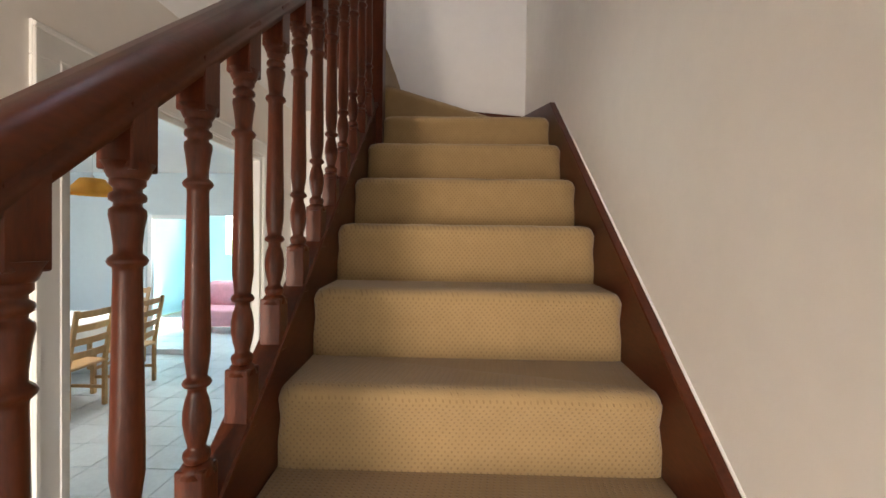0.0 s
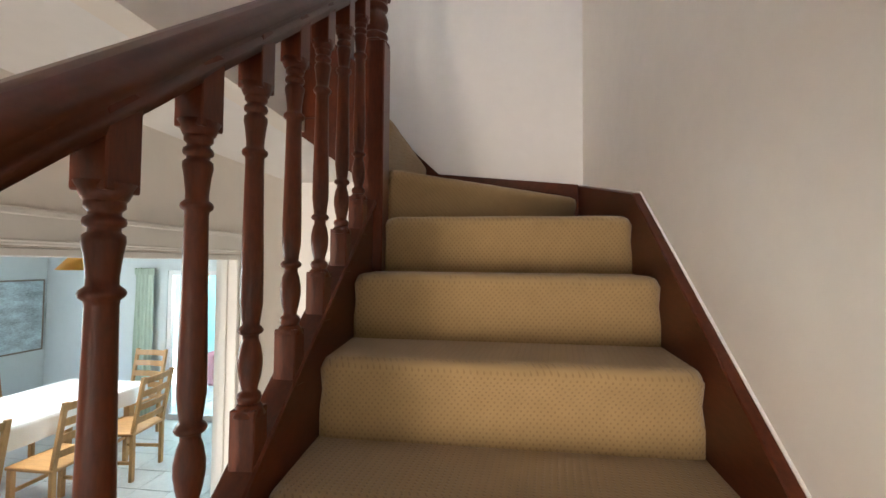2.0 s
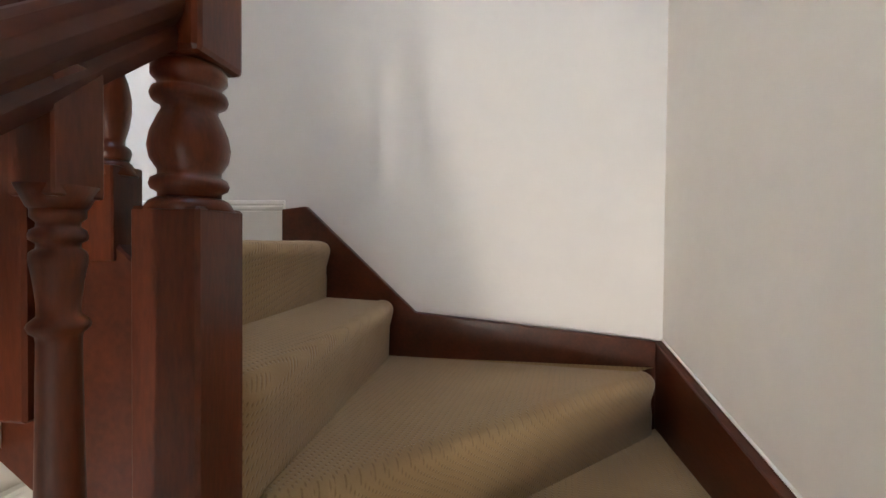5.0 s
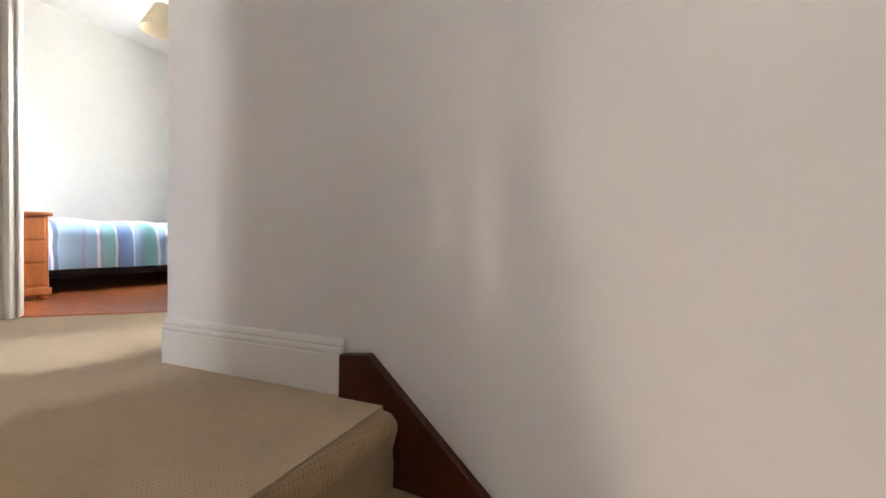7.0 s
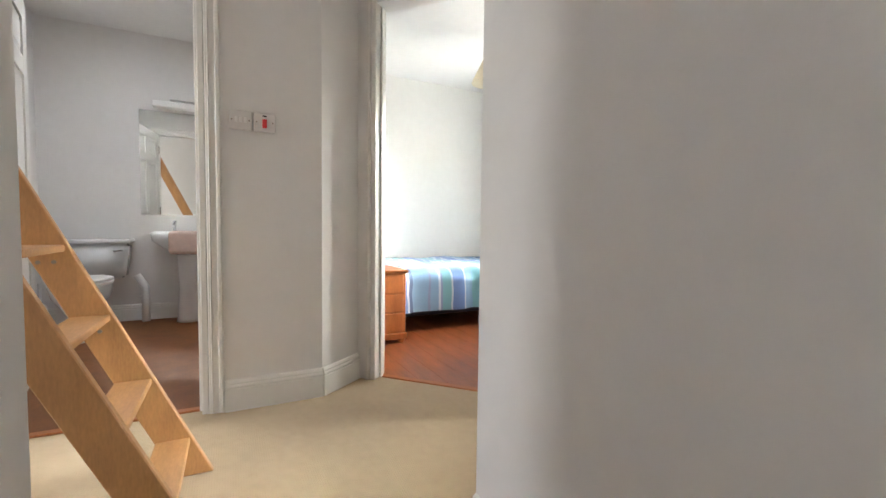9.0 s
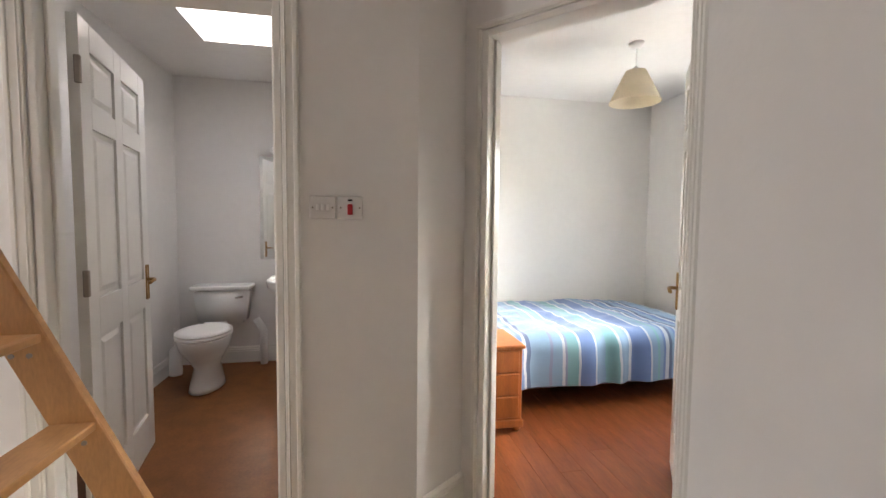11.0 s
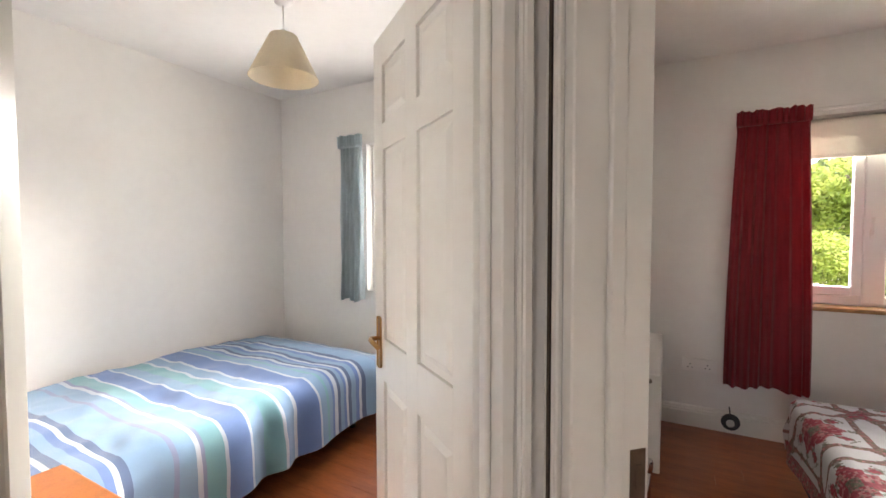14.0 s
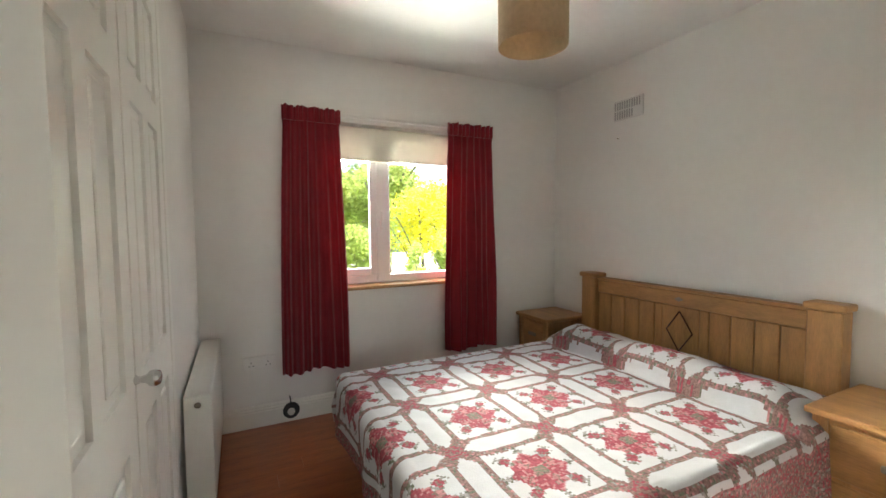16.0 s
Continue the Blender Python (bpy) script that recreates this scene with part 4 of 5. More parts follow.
for i in range(11):
    if i in (5,):
        part("board", B((.612, ys[i] - .06, L + .40), (.642, ys[i + 1] + .06, L + .773), .004), OAK, hb)
    else:
        a, b = ys[i] + .002 - (0 if i != 6 else -.06), ys[i + 1] - .002 - (0 if i != 4 else .06)
        part("board", B((.614, a, L + .40), (.640, b, L + .773), .005), OAK, hb)
cy = (ys[5] + ys[6]) / 2
bm = bmesh.new()
dia = [Vector((.608, cy + u, L + .62 + w)) for u, w in ((0, .125), (.085, 0), (0, -.125), (-.085, 0))]
for a, b in zip(dia, dia[1:] + dia[:1]):
    tube(bm, [a, b], .0042, 6)
part("diamond_moulding", bm, MAHOG_S, hb, "dark diamond moulding")
bm = bmesh.new()
prism(bm, [(.598, cy + u, L + .822 + w) for u, w in ((0, .016), (.030, 0), (0, -.016), (-.030, 0))], (.003, 0, 0))
part("diamond_inlay", bm, STEEL, hb, "small dark metal diamond")


def nightstand(x0, x1, y0, y1, top):
    e = thing("nightstand", "waxed pine bedside cabinet with drawers", "nightstand", group="bedside cabinets")
    part("top", B((x0 - .02, y0 - .02, top - .028), (x1 + .003, y1 + .02, top), .008, 2), OAK_H, e)
    part("carcass", B((x0 + .012, y0 + .01, L + .05), (x1, y1 - .01, top - .028), .004), OAK, e)
    for y in (y0, y1 - .05):
        part("leg", B((x0, y, L), (x0 + .05, y + .05, top - .028), .006), OAK, e)
    h = (top - .05 - L - .08) / 2
    for i in range(2):
        z = L + .08 + i * (h + .008)
        d = part("drawer", B((x0 + .003, y0 + .058, z), (x0 + .014, y1 - .058, z + h - .008), .004), OAK_H, e)
        part("handle", B((x0 - .010, (y0 + y1) / 2 - .045, z + h / 2 - .014), (x0 + .003, (y0 + y1) / 2 + .045, z + h / 2 + .014), .006, 2), STEEL, d, "dark iron pull")
    return e


nightstand(.27, .675, 5.845, 6.205, L + .562)
nightstand(.20, .675, 3.66, 4.165, L + .562)

rad = thing("radiator", "white panel radiator with a thermostat valve", "radiator")
part("front_panel", B((-1.968, 5.245, L + .13), (-1.956, 6.185, L + .60), .004), GLOSS, rad)
part("back_panel", B((-2.052, 5.255, L + .13), (-2.040, 6.175, L + .60), .004), GLOSS, rad)
bm = bmesh.new()
for i in range(24):
    cube(bm, (-2.035, 5.30 + i * .036, L + .601), (-1.975, 5.312 + i * .036, L + .612))
part("top_grille", B((-2.056, 5.25, L + .596), (-1.956, 6.18, L + .622), .006, 2), GLOSS, rad)
part("grille_slots", bm, GREYPL, rad)
for y in (5.240, 6.176):
    part("end_panel", B((-2.056, y, L + .13), (-1.954, y + .010, L + .62), .006, 2), GLOSS, rad)
part("maker_plate", lathe(bmesh.new(), [(.004, 0), (.012, .001), (.012, .003), (.004, .004)], (-2.005, 5.240, L + .585), 16, Matrix.Rotation(radians(90), 4, "X")), STEEL, rad, "small oval plate")
bm = bmesh.new()
tube(bm, [(-2.0, 5.27, L + .15), (-2.0, 5.20, L + .15), (-2.0, 5.20, L)], .009)
lathe(bm, [(.016, 0), (.019, .02), (.019, .05), (.014, .06)], (-2.0, 5.20, L + .155), 14)
part("valve", bm, CHROME, rad, "chrome radiator valve and pipe")
for y in (5.4, 6.0):
    part("bracket", B((-2.07, y, L + .3), (-2.05, y + .03, L + .5)), STEEL, rad)

vent = thing("air_vent", "white louvred wall vent with a few slats covered", "air vent")
part("frame", B((.676, 5.355, 4.668), (.689, 5.605, 4.812), .004), GREYPL, vent)
for j in range(2):
    for i in range(11 - j * 3):
        y = 5.590 - i * .0205
        part("slat", B((.671, y - .008, 4.744 - j * .066), (.677, y, 4.800 - j * .066), .001), VENT_GREY, vent)
nail = thing("wall_nail", "small dark nail in the bedroom wall", "nail")
part("shank", lathe(bmesh.new(), [(.002, 0), (.002, .02), (.005, .021), (.005, .024)], (.690, 5.558, 4.543), 8, Matrix.Rotation(radians(-90), 4, "Y")), STEEL, nail)

sock = thing("wall_socket", "white double socket plate on the bedroom wall", "socket")
part("plate", B((-1.838, 6.236, 3.012), (-1.640, 6.249, 3.094), .004, 2), PLASTIC, sock)
for x in (-1.79, -1.69):
    part("switch", B((x - .012, 6.232, 3.068), (x + .012, 6.237, 3.084), .002), PLASTIC, sock)
    bm = bmesh.new()
    for dx, dz, w, h in ((0, .022, .004, .009), (-.012, 0, .008, .004), (.012, 0, .008, .004)):
        cube(bm, (x + dx - w / 2, 6.2345, 3.035 + dz - h / 2), (x + dx + w / 2, 6.2362, 3.035 + dz + h / 2))
    part("pin_hole", bm, DARK, sock)

coil = thing("coiled_cable", "black aerial cable coiled on the skirting board", "cable")
bm = bmesh.new()
for k in range(4):
    r, o = .031 + .005 * k, .004 * k
    tube(bm, [(-1.56 + r * math.cos(i * .4488 + k), 6.212 - o * .5, L + .072 + r * math.sin(i * .4488 + k) * 1.05 + o) for i in range(15)], .0075, 6)
tube(bm, [(-1.56, 6.225, L + .115), (-1.562, 6.235, L + .15), (-1.565, 6.242, L + .17)], .004, 6)
part("coil", bm, BLACKR, coil)


def ceiling_lamp(name, label, x, y, z_bot, r0, r1, h, material, top=U):
    """A hanging shade, open below, with its bulb holder, flex and ceiling rose."""
    e = thing(name, label, "ceiling lamp")
    part("shade", lathe(bmesh.new(), [(r1 - .003, 0), (r1, 0), (r0, h), (r0 - .003, h), (r1 - .003, 0)], (x, y, z_bot), 36, caps=False), material, e)
    bm = bmesh.new()
    tube(bm, [(x - r0, y, z_bot + h - .004), (x, y, z_bot + h - .012), (x + r0, y, z_bot + h - .004)], .0025, 6)
    part("spider", bm, STEEL, e)
    bm = bmesh.new()
    lathe(bm, [(.012, .03), (.028, .05), (.030, .075), (.018, .11), (.014, .13)], (x, y, z_bot + h - .15), 16)
    part("bulb", bm, PLASTIC, e, "unlit white bulb", True)
    part("holder", lathe(bmesh.new(), [(.019, 0), (.019, .05), (.010, .06)], (x, y, z_bot + h - .03), 14), PLASTIC, e)
    part("flex", tube(bmesh.new(), [(x, y, z_bot + h + .02), (x, y, top - .02)], .0035), PLASTIC, e)
    part("rose", lathe(bmesh.new(), [(.012, 0), (.034, .008), (.046, .022), (.048, .040)], (x, y, top - .040), 20), PLASTIC, e)
    return e


ceiling_lamp("pendant_lamp", "brown linen drum shade hanging from the bedroom ceiling", -.60, 4.92, 4.735, .158, .158, .26, SHADE_B)
ceiling_lamp("pendant_lamp", "cream conical paper shade hanging from the ceiling", -3.61, 4.45, 4.70, .065, .165, .205, SHADE)

# ---- small bedroom ----
planks("floor_small_bedroom", -4.9, -2.15, 2.75, 5.55, "red-brown laminate plank floor of the small bedroom", lambda x, y: x - y < -5.6)
planks("floor_bedroom", -2.07, .69, 3.13, 6.25, "red-brown laminate plank floor of the bedroom", lambda x, y: x + y > 1.2)
sb = thing("single_bed", "small bed with a dark base against the wall", "bed")
part("base", B((-4.86, 3.36, L + .10), (-3.70, 5.27, L + .30), .02, 2), FOAM, sb)
part("mattress", B((-4.87, 3.35, L + .30), (-3.69, 5.20, L + .44), .07, 4), Q_CREAM, sb, "", True)
for x, y in ((-4.75, 3.45), (-3.8, 3.45), (-4.75, 5.15), (-3.8, 5.15)):
    part("foot", lathe(bmesh.new(), [(.022, 0), (.028, .10)], (x, y, L), 12), BLACKR, sb)
NAVY, BLUE, SKYB, AQUA, WHI, GRY = (.09, .14, .25), (.13, .22, .45), (.20, .335, .50), (.17, .37, .43), (.48, .55, .62), (.22, .27, .42)
stops, x = [], 0.0
for w, c in ((.05, SKYB), (.012, GRY), (.05, SKYB), (.012, WHI), (.012, GRY), (.05, AQUA), (.012, WHI), (.07, BLUE), (.012, WHI), (.05, SKYB), (.06, AQUA), (.012, WHI), (.05, SKYB), (.012, WHI), (.085, BLUE), (.012, WHI),
             (.035, SKYB), (.012, AQUA), (.02, SKYB), (.015, BLUE), (.02, WHI), (.018, NAVY), (.02, SKYB), (.018, BLUE), (.014, WHI), (.018, NAVY), (.03, SKYB), (.02, BLUE), (.014, WHI), (.02, NAVY), (.4, SKYB)):
    stops.append((x, c))
    x += w * 1.14


def creases(x, y):
    """Soft ridges and hollows of a duvet that was shaken out and left."""
    end = max(0, y - 5.0)
    return -.35 * end ** 2 + .022 * noise.noise(Vector((x * 2.2, y * 3.1, 4))) + .011 * (1 - 2 * abs(noise.noise(Vector((x * 5 + y * 2, y * 4.5, 8)))))


DUVET = stripe_material("striped_blue_cotton", stops, 1, .69, 1.75)
me = bed_cloth(-4.84, -3.70, 3.40, 5.26, L + .50, L + .085, .02, lambda u, v: 0, .11, creases, .022, 7, ("x1", "y1"), True)
me.materials.append(DUVET)
tagged(new("duvet", me), "blue and aqua striped cotton duvet over the bed", "duvet")

ch = thing("bedside_chest", "small orange pine bedside chest on bun feet", "chest")
part("top", B((-3.74, 3.20, L + .508), (-3.335, 3.60, L + .530), .008, 2), ORANGE_WOOD, ch)
part("carcass", B((-3.72, 3.215, L + .05), (-3.355, 3.585, L + .508), .004), ORANGE_WOOD, ch)
part("plinth", B((-3.735, 3.205, L + .03), (-3.34, 3.595, L + .075), .008, 2), ORANGE_WOOD, ch)
for i in range(3):
    z = L + .09 + i * .138
    d = part("drawer", B((-3.358, 3.235, z), (-3.346, 3.565, z + .128), .004), ORANGE_WOOD, ch)
    part("knob", lathe(bmesh.new(), [(.006, 0), (.014, .012), (.015, .02), (.006, .026)], (-3.346, 3.40, z + .064), 12, Matrix.Rotation(radians(90), 4, "Y")), ORANGE_WOOD, d)
for x, y in ((-3.70, 3.24), (-3.375, 3.24), (-3.70, 3.56), (-3.375, 3.56)):
    part("foot", lathe(bmesh.new(), [(.018, 0), (.026, .012), (.026, .022), (.018, .032)], (x, y, L), 12), ORANGE_WOOD, ch)

# ---- landing ----
def switch_plate(name, y0, y1, z0, z1, label):
    e = thing(name, label, "light switch")
    part("plate", B((-2.632, y0, z0), (-2.619, y1, z1), .005, 2), GREYPL, e)
    for y in (y0 + .012, y1 - .012):
        part("screw", lathe(bmesh.new(), [(.0035, 0), (.0035, .002)], (-2.619, y, (z0 + z1) / 2), 10, Matrix.Rotation(radians(90), 4, "Y")), STEEL, e)
    return e


s1 = switch_plate("light_switch", 2.458, 2.552, 3.888, 3.974, "grey triple light switch plate on the landing wall")
for i in range(3):
    part("rocker", B((-2.619, 2.482 + i * .018, 3.920), (-2.612, 2.494 + i * .018, 3.944), .002), PLASTIC, s1)
s2 = switch_plate("heater_switch", 2.557, 2.649, 3.888, 3.974, "grey heater switch plate with a red rocker")
part("rocker", B((-2.619, 2.593, 3.905), (-2.610, 2.612, 3.944), .002), REDPL, s2, "red rocker")
part("neon", B((-2.619, 2.594, 3.955), (-2.616, 2.611, 3.962), .001), DARK, s2, "dark neon window")

lad = thing("loft_ladder", "pine folding loft ladder let down onto the landing", "ladder")
for x in (-2.155, -1.765):
    bm = bmesh.new()
    a = Vector((x, 2.40, L + .002))
    top = a + Vector((0, -.472, 1.0)) * 2.42
    off = Vector((0, -.105, 0))
    prism(bm, [a, a + off, top + off, top], (.024, 0, 0), .003)
    part("stile", bm, PINE_L, lad)
for i in range(9):
    z = .135 + i * .213
    y = 2.40 - .472 * z
    part("tread", B((-2.131, y - .100, L + z - .020), (-1.765, y - .004, L + z), .003), PINE_L, lad)
    if i < 6:
        bm = bmesh.new()
        for dz in (-.035, .0):
            lathe(bm, [(.006, 0), (.006, .003)], (-2.131, y - .03 + dz, L + z - .05), 8, Matrix.Rotation(radians(90), 4, "Y"))
        part("bolt", bm, STEEL, lad)
for z in (.82, .90):
    y = 2.40 - .472 * z
    bm = bmesh.new()
    cube(bm, (-1.741, y - .085, L + z - .032), (-1.736, y - .01, L + z + .032), .004)
    lathe(bm, [(.009, 0), (.009, .006)], (-1.736, y - .048, L + z), 10, Matrix.Rotation(radians(90), 4, "Y"))
    part("hinge_plate", bm, CHROME, lad, "pale metal hinge plate")

# threshold strips under the doors
for nm, a, b in (("threshold_small_bedroom", Vector((-2.80 + d1.x * .11, 3.08 + d1.y * .11)), Vector((-2.80 + d1.x * .835, 3.08 + d1.y * .835))), ("threshold_bathroom", Vector((-2.632, 2.34)), Vector((-2.632, 1.63)))):
    dd = (b - a).normalized()
    nn = Vector((-dd.y, dd.x)) * (1 if nm.endswith("bedroom") else -1)
    bm = bmesh.new()
    q = [a + nn * .055, b + nn * .055, b + nn * .095, a + nn * .095]
    prism(bm, [(v.x, v.y, L - .004) for v in q], (0, 0, .010), .003)
    struct(nm, bm, ORANGE_WOOD, "thin wooden threshold strip in the doorway", "threshold")

# ---- bathroom ----
wc = thing("toilet", "white close-coupled toilet with a low cistern", "toilet")
bm = bmesh.new()
g = bmesh.ops.create_cube(bm, size=1)["verts"]
for v in g:
    lo = v.co.z < 0
    v.co = Vector((-4.865 + v.co.x * (.17 if lo else .19), 1.492 + v.co.y * (.36 if lo else .43), L + (.385 if lo else .675)))
bmesh.ops.bevel(bm, geom=bm.edges[:], offset=.022, segments=3, affect="EDGES")
part("cistern", bm, CERAMIC, wc, "", True)
part("cistern_lid", B((-4.968, 1.262, L + .676), (-4.752, 1.722, L + .710), .010, 2), CERAMIC, wc)
part("flush_lever", tube(bmesh.new(), [(-4.765, 1.667, L + .62), (-4.745, 1.667, L + .62), (-4.742, 1.617, L + .615)], .007), CHROME, wc)


def oval(bm, rows, cx, cy):
    """Stacked ovals: half length, half width, height and forward shift."""
    rings = []
    for a, b, z, dx in rows:
        rings.append([bm.verts.new((cx + dx + a * math.cos(t) * (1 if math.cos(t) > 0 else .85), cy + b * math.sin(t), z)) for t in [2 * math.pi * k / 28 for k in range(28)]])
    for lo, hi in zip(rings, rings[1:]):
        for k in range(28):
            bm.faces.new((lo[k], lo[(k + 1) % 28], hi[(k + 1) % 28], hi[k])).smooth = True
    bm.faces.new(rings[0][::-1]), bm.faces.new(rings[-1])
    return bm


part("bowl", oval(bmesh.new(), [(.21, .115, L, -.03), (.20, .11, L + .03, -.03), (.15, .085, L + .16, -.04), (.17, .11, L + .22, -.02), (.225, .165, L + .31, 0), (.245, .180, L + .385, .005), (.24, .175, L + .395, .005)], -4.42, 1.492), CERAMIC, wc)
part("seat", oval(bmesh.new(), [(.235, .178, L + .396, .01), (.250, .187, L + .402, .01), (.250, .187, L + .416, .01), (.244, .182, L + .422, .01)], -4.42, 1.492), PLASTIC, wc)
part("seat_lid", oval(bmesh.new(), [(.245, .182, L + .424, .01), (.249, .186, L + .430, .01), (.246, .184, L + .440, .01), (.20, .15, L + .446, .01)], -4.42, 1.492), PLASTIC, wc)
part("seat_hinge", tube(bmesh.new(), [(-4.655, 1.407, L + .425), (-4.655, 1.577, L + .425)], .014), PLASTIC, wc)
wp = thing("waste_pipe", "white plastic pipe behind the toilet", "pipe")
part("pipe", tube(bmesh.new(), [(-4.90, 1.80, L), (-4.90, 1.80, L + .30), (-4.90, 1.74, L + .40)], .030, 12), PLASTIC, wp, "", True)
tb = thing("toilet_brush", "grey toilet brush in a holder beside the toilet", "toilet brush")
part("holder", lathe(bmesh.new(), [(.045, 0), (.048, .02), (.042, .20), (.030, .22), (.010, .23), (.008, .36), (.011, .38)], (-4.72, 1.165, L), 16), GREYPL, tb, "", True)

ba = thing("wash_basin", "white ceramic pedestal basin with chrome taps", "basin")
part("bowl", oval(bmesh.new(), [(.10, .11, L + .58, -.06), (.17, .19, L + .63, -.03), (.225, .275, L + .70, 0), (.235, .285, L + .755, 0), (.228, .278, L + .765, 0)], -4.73, 2.15), CERAMIC, ba)
bm = bmesh.new()
cube(bm, (-4.978, 1.868, L + .70), (-4.80, 2.43, L + .775), .015, 3)
part("back_ledge", bm, CERAMIC, ba, "", True)
part("pedestal", oval(bmesh.new(), [(.11, .10, L, 0), (.10, .09, L + .04, 0), (.085, .075, L + .3, 0), (.10, .09, L + .60, 0)], -4.80, 2.13), CERAMIC, ba)
for y in (2.02, 2.26):
    bm = bmesh.new()
    tube(bm, [(-4.90, y, L + .77), (-4.90, y, L + .83), (-4.87, y, L + .85), (-4.81, y, L + .84), (-4.80, y, L + .82)], .012)
    lathe(bm, [(.010, 0), (.020, .01), (.020, .025), (.008, .03)], (-4.90, y, L + .84), 12)
    part("tap", bm, CHROME, ba, "chrome pillar tap")
tw = thing("hand_towel", "pinkish towel folded over the basin rim", "towel")
part("towel_fold", B((-4.56, 2.02, L + .60), (-4.44, 2.36, L + .785), .03, 3), TOWEL, tw, "", True)
mi = thing("wall_mirror", "plain rectangular mirror above the basin", "mirror")
part("mirror_glass", B((-4.974, 1.772, 3.552), (-4.968, 2.42, 4.448)), MIRROR, mi)
part("backing", B((-4.979, 1.767, 3.547), (-4.974, 2.425, 4.453)), GREYPL, mi)
ml = thing("mirror_light", "white strip shaver light above the mirror", "wall lamp")
part("body", B((-4.979, 1.87, 4.475), (-4.90, 2.36, 4.530), .012, 2), PLASTIC, ml)
part("bracket", B((-4.979, 2.00, 4.530), (-4.93, 2.24, 4.555), .006), CHROME, ml)

# ---- dining room ----
def dining_chair():
    e = thing("dining_chair", "pale pine ladder-back dining chair at the table", "chair", group="chairs round the dining table")
    for x in (-.20, .20):
        bm = bmesh.new()
        prism(bm, [(x - .02, -.20, 0), (x + .02, -.20, 0), (x + .02, -.165, 0), (x - .02, -.165, 0)], (0, .0, .45), .004)
        part("rear_leg", bm, PINE, e)
        bm = bmesh.new()
        prism(bm, [(x - .02, -.20, .452), (x + .02, -.20, .452), (x + .02, -.168, .452), (x - .02, -.168, .452)], (0, -.09, .53), .004)
        part("back_post", bm, PINE, e)
        part("front_leg", B((x - .021, .17, 0), (x + .021, .212, .43), .004), PINE, e)
        part("side_stretcher", B((x - .010, -.17, .16), (x + .010, .17, .19), .003), PINE, e)
    part("seat", B((-.23, -.205, .43), (.23, .225, .458), .010, 2), PINE, e)
    for i in range(4):
        z = .53 + i * .125
        yy = -.186 - .09 * (z - .45) / .53
        bm = bmesh.new()
        prism(bm, [(-.182, yy, z), (0, yy - .02, z), (.182, yy, z), (.182, yy + .016, z), (0, yy - .004, z), (-.182, yy + .016, z)], (0, -.011, .062))
        part("slat", bm, PINE, e)
    part("front_stretcher", B((-.18, .18, .24), (.18, .20, .27), .003), PINE, e)
    return e


chair = dining_chair()
chair.matrix_world = pose(-3.62, 3.86, GF, 0, 0, 90)
for x, y, r in ((-3.62, 4.55, 96), (-3.66, 3.10, 88), (-5.05, 3.75, -92), (-5.05, 4.45, -88), (-4.32, 5.30, 178)):
    copy_thing(chair, pose(x, y, GF, 0, 0, r))
dt = thing("dining_table", "long pine dining table under a white cloth", "table")
part("tabletop", B((-4.78, 2.60, GF + .715), (-3.86, 4.98, GF + .745), .006), PINE, dt)
for x, y in ((-4.70, 2.70), (-3.95, 2.70), (-4.70, 4.88), (-3.95, 4.88)):
    part("leg", B((x - .035, y - .035, GF), (x + .035, y + .035, GF + .714), .005), PINE, dt)
me = bed_cloth(-4.79, -3.85, 2.59, 4.99, GF + .752, GF + .56, .03, lambda u, v: 0, .012, None, .010, 3, ("x0", "x1", "y0", "y1"))
me.materials.append(CLOTH_W)
tagged(new("tablecloth", me), "white cloth hanging over the dining table", "tablecloth")
ceiling_lamp("pendant_lamp", "amber conical shade hanging over the dining table", -3.30, 3.76, 1.83, .09, .205, .145, SHADE_Y, 2.37)
pic = thing("framed_picture", "blue abstract seascape in a thin frame", "picture")
part("canvas", B((-6.190, 5.17, .70), (-6.182, 5.79, 1.62)), PICTURE, pic)
for a, b in (((-6.199, 5.15, .68), (-6.175, 5.17, 1.64)), ((-6.199, 5.79, .68), (-6.175, 5.81, 1.64)), ((-6.199, 5.17, .68), (-6.175, 5.79, .70)), ((-6.199, 5.17, 1.62), (-6.175, 5.79, 1.64))):
    part("frame_bar", B(a, b, .002), STEEL, pic)
curtain("curtain", "sage green curtain drawn back beside the sliding door", -4.76, -4.50, 5.78, GF + .04, 1.80, SAGE_CLOTH, 5, flare=.02, seed=4, depth=.025)
sd = thing("window_sunroom_door", "white framed sliding glass door to the sunroom", "sliding door", kind="structure")
for a, b in (((-4.36, 5.86, GF), (-4.30, 5.92, 1.78)), ((-3.58, 5.86, GF), (-3.52, 5.92, 1.78)), ((-4.30, 5.86, 1.72), (-3.58, 5.92, 1.78)), ((-4.30, 5.86, GF), (-3.58, 5.92, GF + .07)), ((-3.01, 5.86, GF), (-2.95, 5.92, 1.78))):
    part("frame_bar", B(a, b, .004), UPVC, sd)
g = part("pane", B((-4.30, 5.885, GF + .07), (-3.58, 5.89, 1.72)), GLASS, sd)
g.visible_shadow = False
so = thing("sofa", "rose pink upholstered sofa in the sunroom", "sofa")
part("seat", B((-4.6, 7.15, GF + .12), (-3.15, 7.90, GF + .42), .05, 3), SOFA, so, "", True)
part("back", B((-4.6, 7.70, GF + .40), (-3.15, 7.95, GF + .85), .07, 3), SOFA, so, "", True)
for x in (-4.72, -3.17):
    part("arm", B((x, 7.12, GF + .05), (x + .18, 7.93, GF + .60), .06, 3), SOFA, so, "", True)
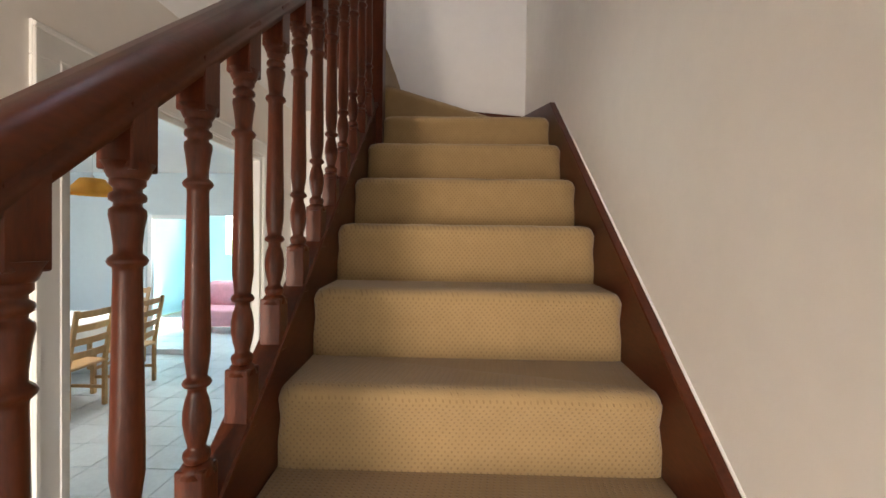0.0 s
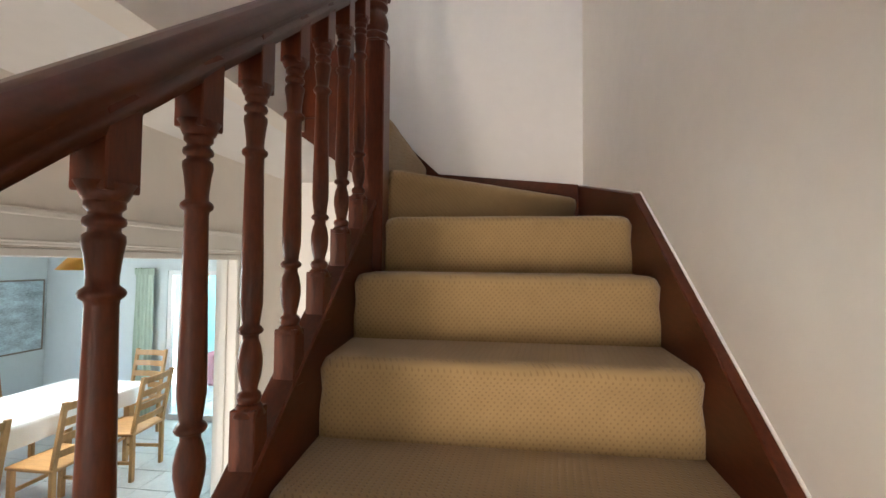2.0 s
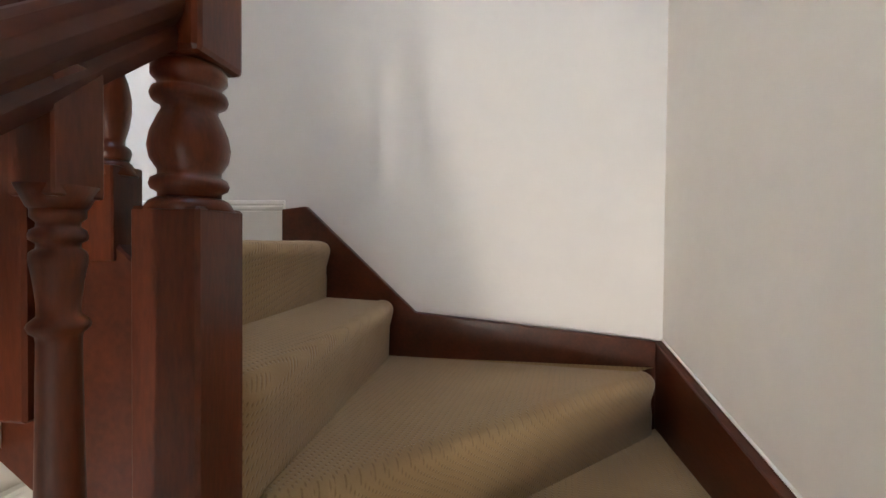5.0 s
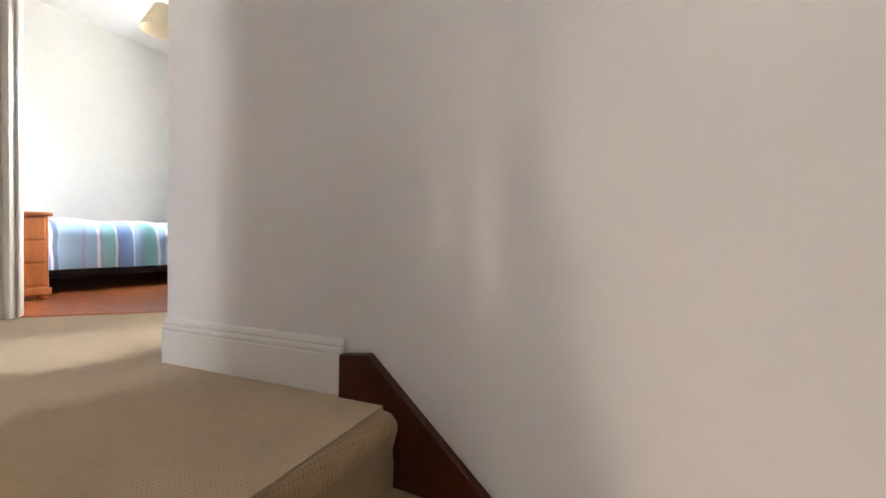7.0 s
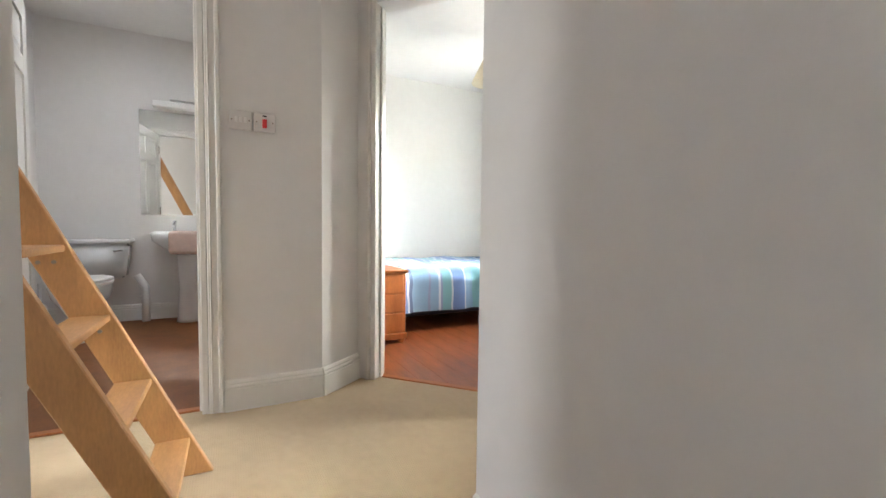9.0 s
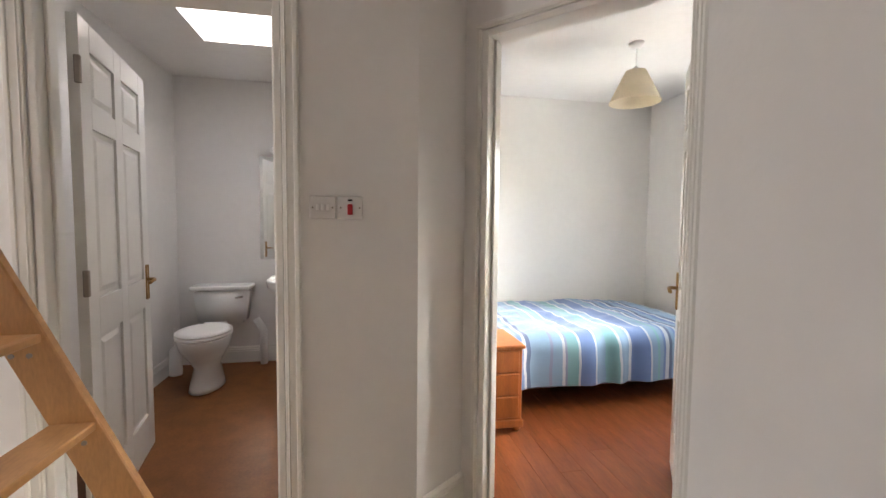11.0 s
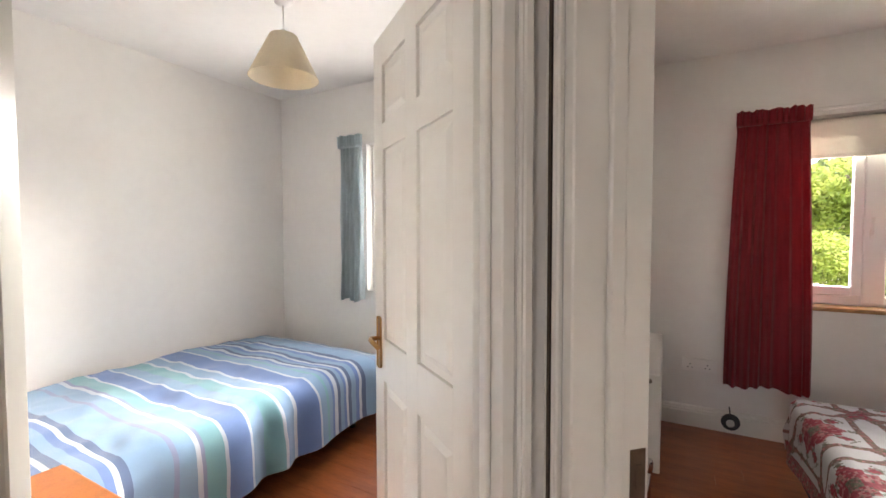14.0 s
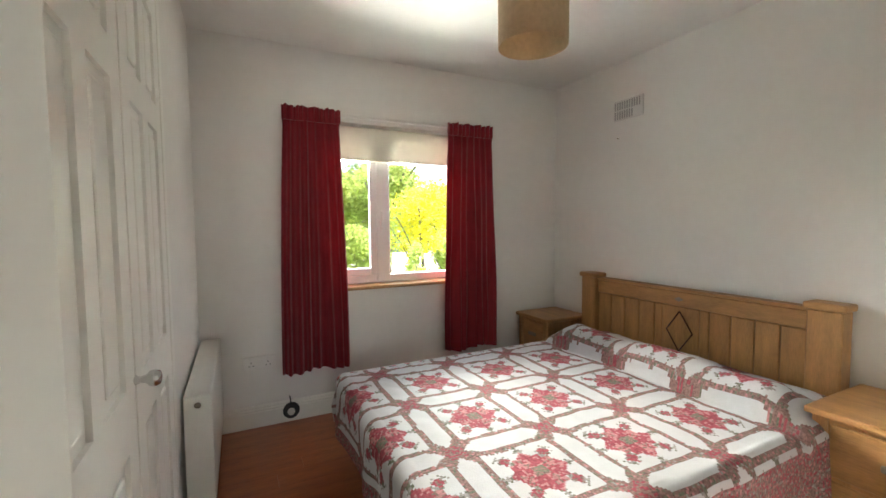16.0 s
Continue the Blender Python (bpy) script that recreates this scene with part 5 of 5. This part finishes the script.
for x in (-4.6, -3.2):
    for y in (7.2, 7.85):
        part("foot", B((x, y, GF), (x + .05, y + .05, GF + .12)), PINE, so)

# ---- outdoors ----
bm = bmesh.new()
prism(bm, [(-900, 6.9, GF - .45), (900, 6.9, GF - .45), (900, 1500, GF - .45), (-900, 1500, GF - .45)], (0, 0, .2))
struct("ground", bm, GRASS, "green lawn outside the house", "lawn")
bm = bmesh.new()
prism(bm, [(5.0, 39, GF - .248), (11, 35.5, GF - .248), (19, 35, GF - .248), (60, 52, GF - .248), (60, 80, GF - .248), (20, 66, GF - .248), (6.0, 49, GF - .248)], (0, 0, .02))
struct("road", bm, GRAVEL, "pale gravel drive beyond the lawn", "drive")


def leafy(name, label, cx, cy, z0, h, rx, rz, n, leafm, trunk=.12, seed=1, size=.16, lumps=9):
    e = thing(name, label, "tree")
    rng = random.Random(seed)
    bm = bmesh.new()
    tube(bm, [(cx, cy, z0), (cx + .1, cy, z0 + h * .35), (cx - .05, cy + .1, z0 + h * .7)], trunk, 8)
    for k in range(6):
        a = k * 1.05 + rng.random()
        tube(bm, [(cx, cy, z0 + h * (.25 + .06 * k)), (cx + .5 * rx * math.cos(a), cy + .5 * rx * math.sin(a), z0 + h * (.45 + .07 * k)), (cx + .8 * rx * math.cos(a), cy + .8 * rx * math.sin(a), z0 + h * (.55 + .07 * k))], trunk * .35, 5)
    part("trunk", bm, BARK, e)
    cs = [(cx + rx * .62 * math.cos(k * 2.4) * (k / lumps) ** .5, cy + rx * .62 * math.sin(k * 2.4) * (k / lumps) ** .5, z0 + h - rz + rz * .75 * rng.uniform(-1, .8), rng.uniform(.32, .55)) for k in range(lumps)]
    vs, fs = [], []
    for i in range(n):
        x, y, z, f = cs[rng.randrange(lumps)]
        d = Vector((rng.gauss(0, 1), rng.gauss(0, 1), rng.gauss(0, 1))).normalized() * (rng.random() ** .4)
        p = Vector((x + d.x * rx * f, y + d.y * rx * f, z + d.z * rz * f))
        a = Vector((rng.gauss(0, 1), rng.gauss(0, 1), rng.gauss(0, .6))).normalized() * size * rng.uniform(.5, 1.2)
        b = a.orthogonal().normalized() * size * rng.uniform(.25, .5)
        k = len(vs)
        vs += [p - a, p + b, p + a, p - b]
        fs.append((k, k + 1, k + 2, k + 3))
    me = bpy.data.meshes.new("crown")
    me.from_pydata(vs, [], fs)
    me.materials.append(leafm)
    o = new("crown", me)
    o.parent = e
    return e


GZ = GF - .25
leafy("tree", "broad green tree beyond the lawn", 8.3, 33.4, GZ, 9.6, 3.3, 3.2, 9000, LEAF, .2, 3, .22, 16)
leafy("tree", "green tree at the edge of the lawn", 5.3, 37, GZ, 8.8, 3.2, 2.9, 8000, LEAF, .2, 4, .22, 16)
lab = leafy("laburnum_tree", "laburnum hung with yellow blossom among green leaves", 3.85, 16.6, GZ, 6.1, 1.35, 1.45, 6000, LEAF_Y, .07, 6, .07, 22)
rng = random.Random(31)
vs, fs = [], []
for i in range(1300):
    a, r, h = rng.uniform(0, 2 * math.pi), rng.random() ** .5, rng.gauss(0, .55)
    p = Vector((3.85 + 1.35 * r * math.cos(a), 16.6 + 1.35 * r * math.sin(a), GZ + 4.75 + h + .35 * (1 - r)))
    u = Vector((rng.gauss(0, 1), rng.gauss(0, 1), rng.gauss(0, .8))).normalized() * .07
    w = u.orthogonal().normalized() * .03
    fs.append(tuple(len(vs) + k for k in range(4)))
    vs += [p - u, p + w, p + u, p - w]
me = bpy.data.meshes.new("foliage")
me.from_pydata(vs, [], fs)
me.materials.append(LEAF)
o = new("foliage", me)
o.parent, o["label"] = lab, "light green laburnum leaves"
leafy("bush", "dense green bush in the garden", 3.05, 15.2, GZ, 3.9, .65, 1.0, 4000, LEAF, .05, 8, .07, 10)
leafy("bush", "long rounded green hedge shrub", 4.6, 29, GZ, 4.9, 2.3, 1.9, 8000, LEAF, .06, 9, .14, 14)
leafy("bush", "green shrub near the drive", 6.1, 19.0, GZ, 3.9, .9, 1.2, 4000, LEAF, .06, 10, .08, 10)
leafy("tree", "tall dark green tree in the distance", 13.5, 62, GZ, 14, 5.0, 5.0, 6000, LEAF_D, .3, 11, .45, 16)
leafy("tree", "tall green tree in the distance", 30.0, 72, GZ, 13, 7.5, 5.0, 7000, LEAF, .3, 12, .5, 16)
bm = bmesh.new()
for i in range(14):
    x = 8.0 + i * 1.05
    cube(bm, (x, 31.0 + i * .5, GZ), (x + 1.0, 31.4 + i * .5, GZ + .35 + .04 * math.sin(i * 3)), .04)
struct("garden_wall", bm, STONE, "low grey stone wall beside the drive", "garden wall")

# ---- floor tiles of the ground floor ----
tm = bpy.data.meshes.new("tile")
g = B((.003, .003, 0), (.327, .327, .006), .002)
g.to_mesh(tm), g.free()
tm.materials.append(TILE)
for i in range(9):
    for j in range(20):
        o = new("tile", tm)
        o.location, o.parent = (-4.25 + i * .33, 1.3 + j * .33, GF - .006), floor_g
bm = bmesh.new()
for i in range(12):
    for j in range(25):
        x, y = -6.23 + i * .33, .0 + j * .33
        if x > -6.2 and not (-4.26 < x < -1.3 and 1.29 < y < 7.9) and (x < -4.3 or y < 1.25):
            cube(bm, (x + .003, y + .003, GF - .006), (x + .327, y + .327, GF))
o = part("tile_field", bm, TILE, floor_g)
o["kind"] = "stuff"
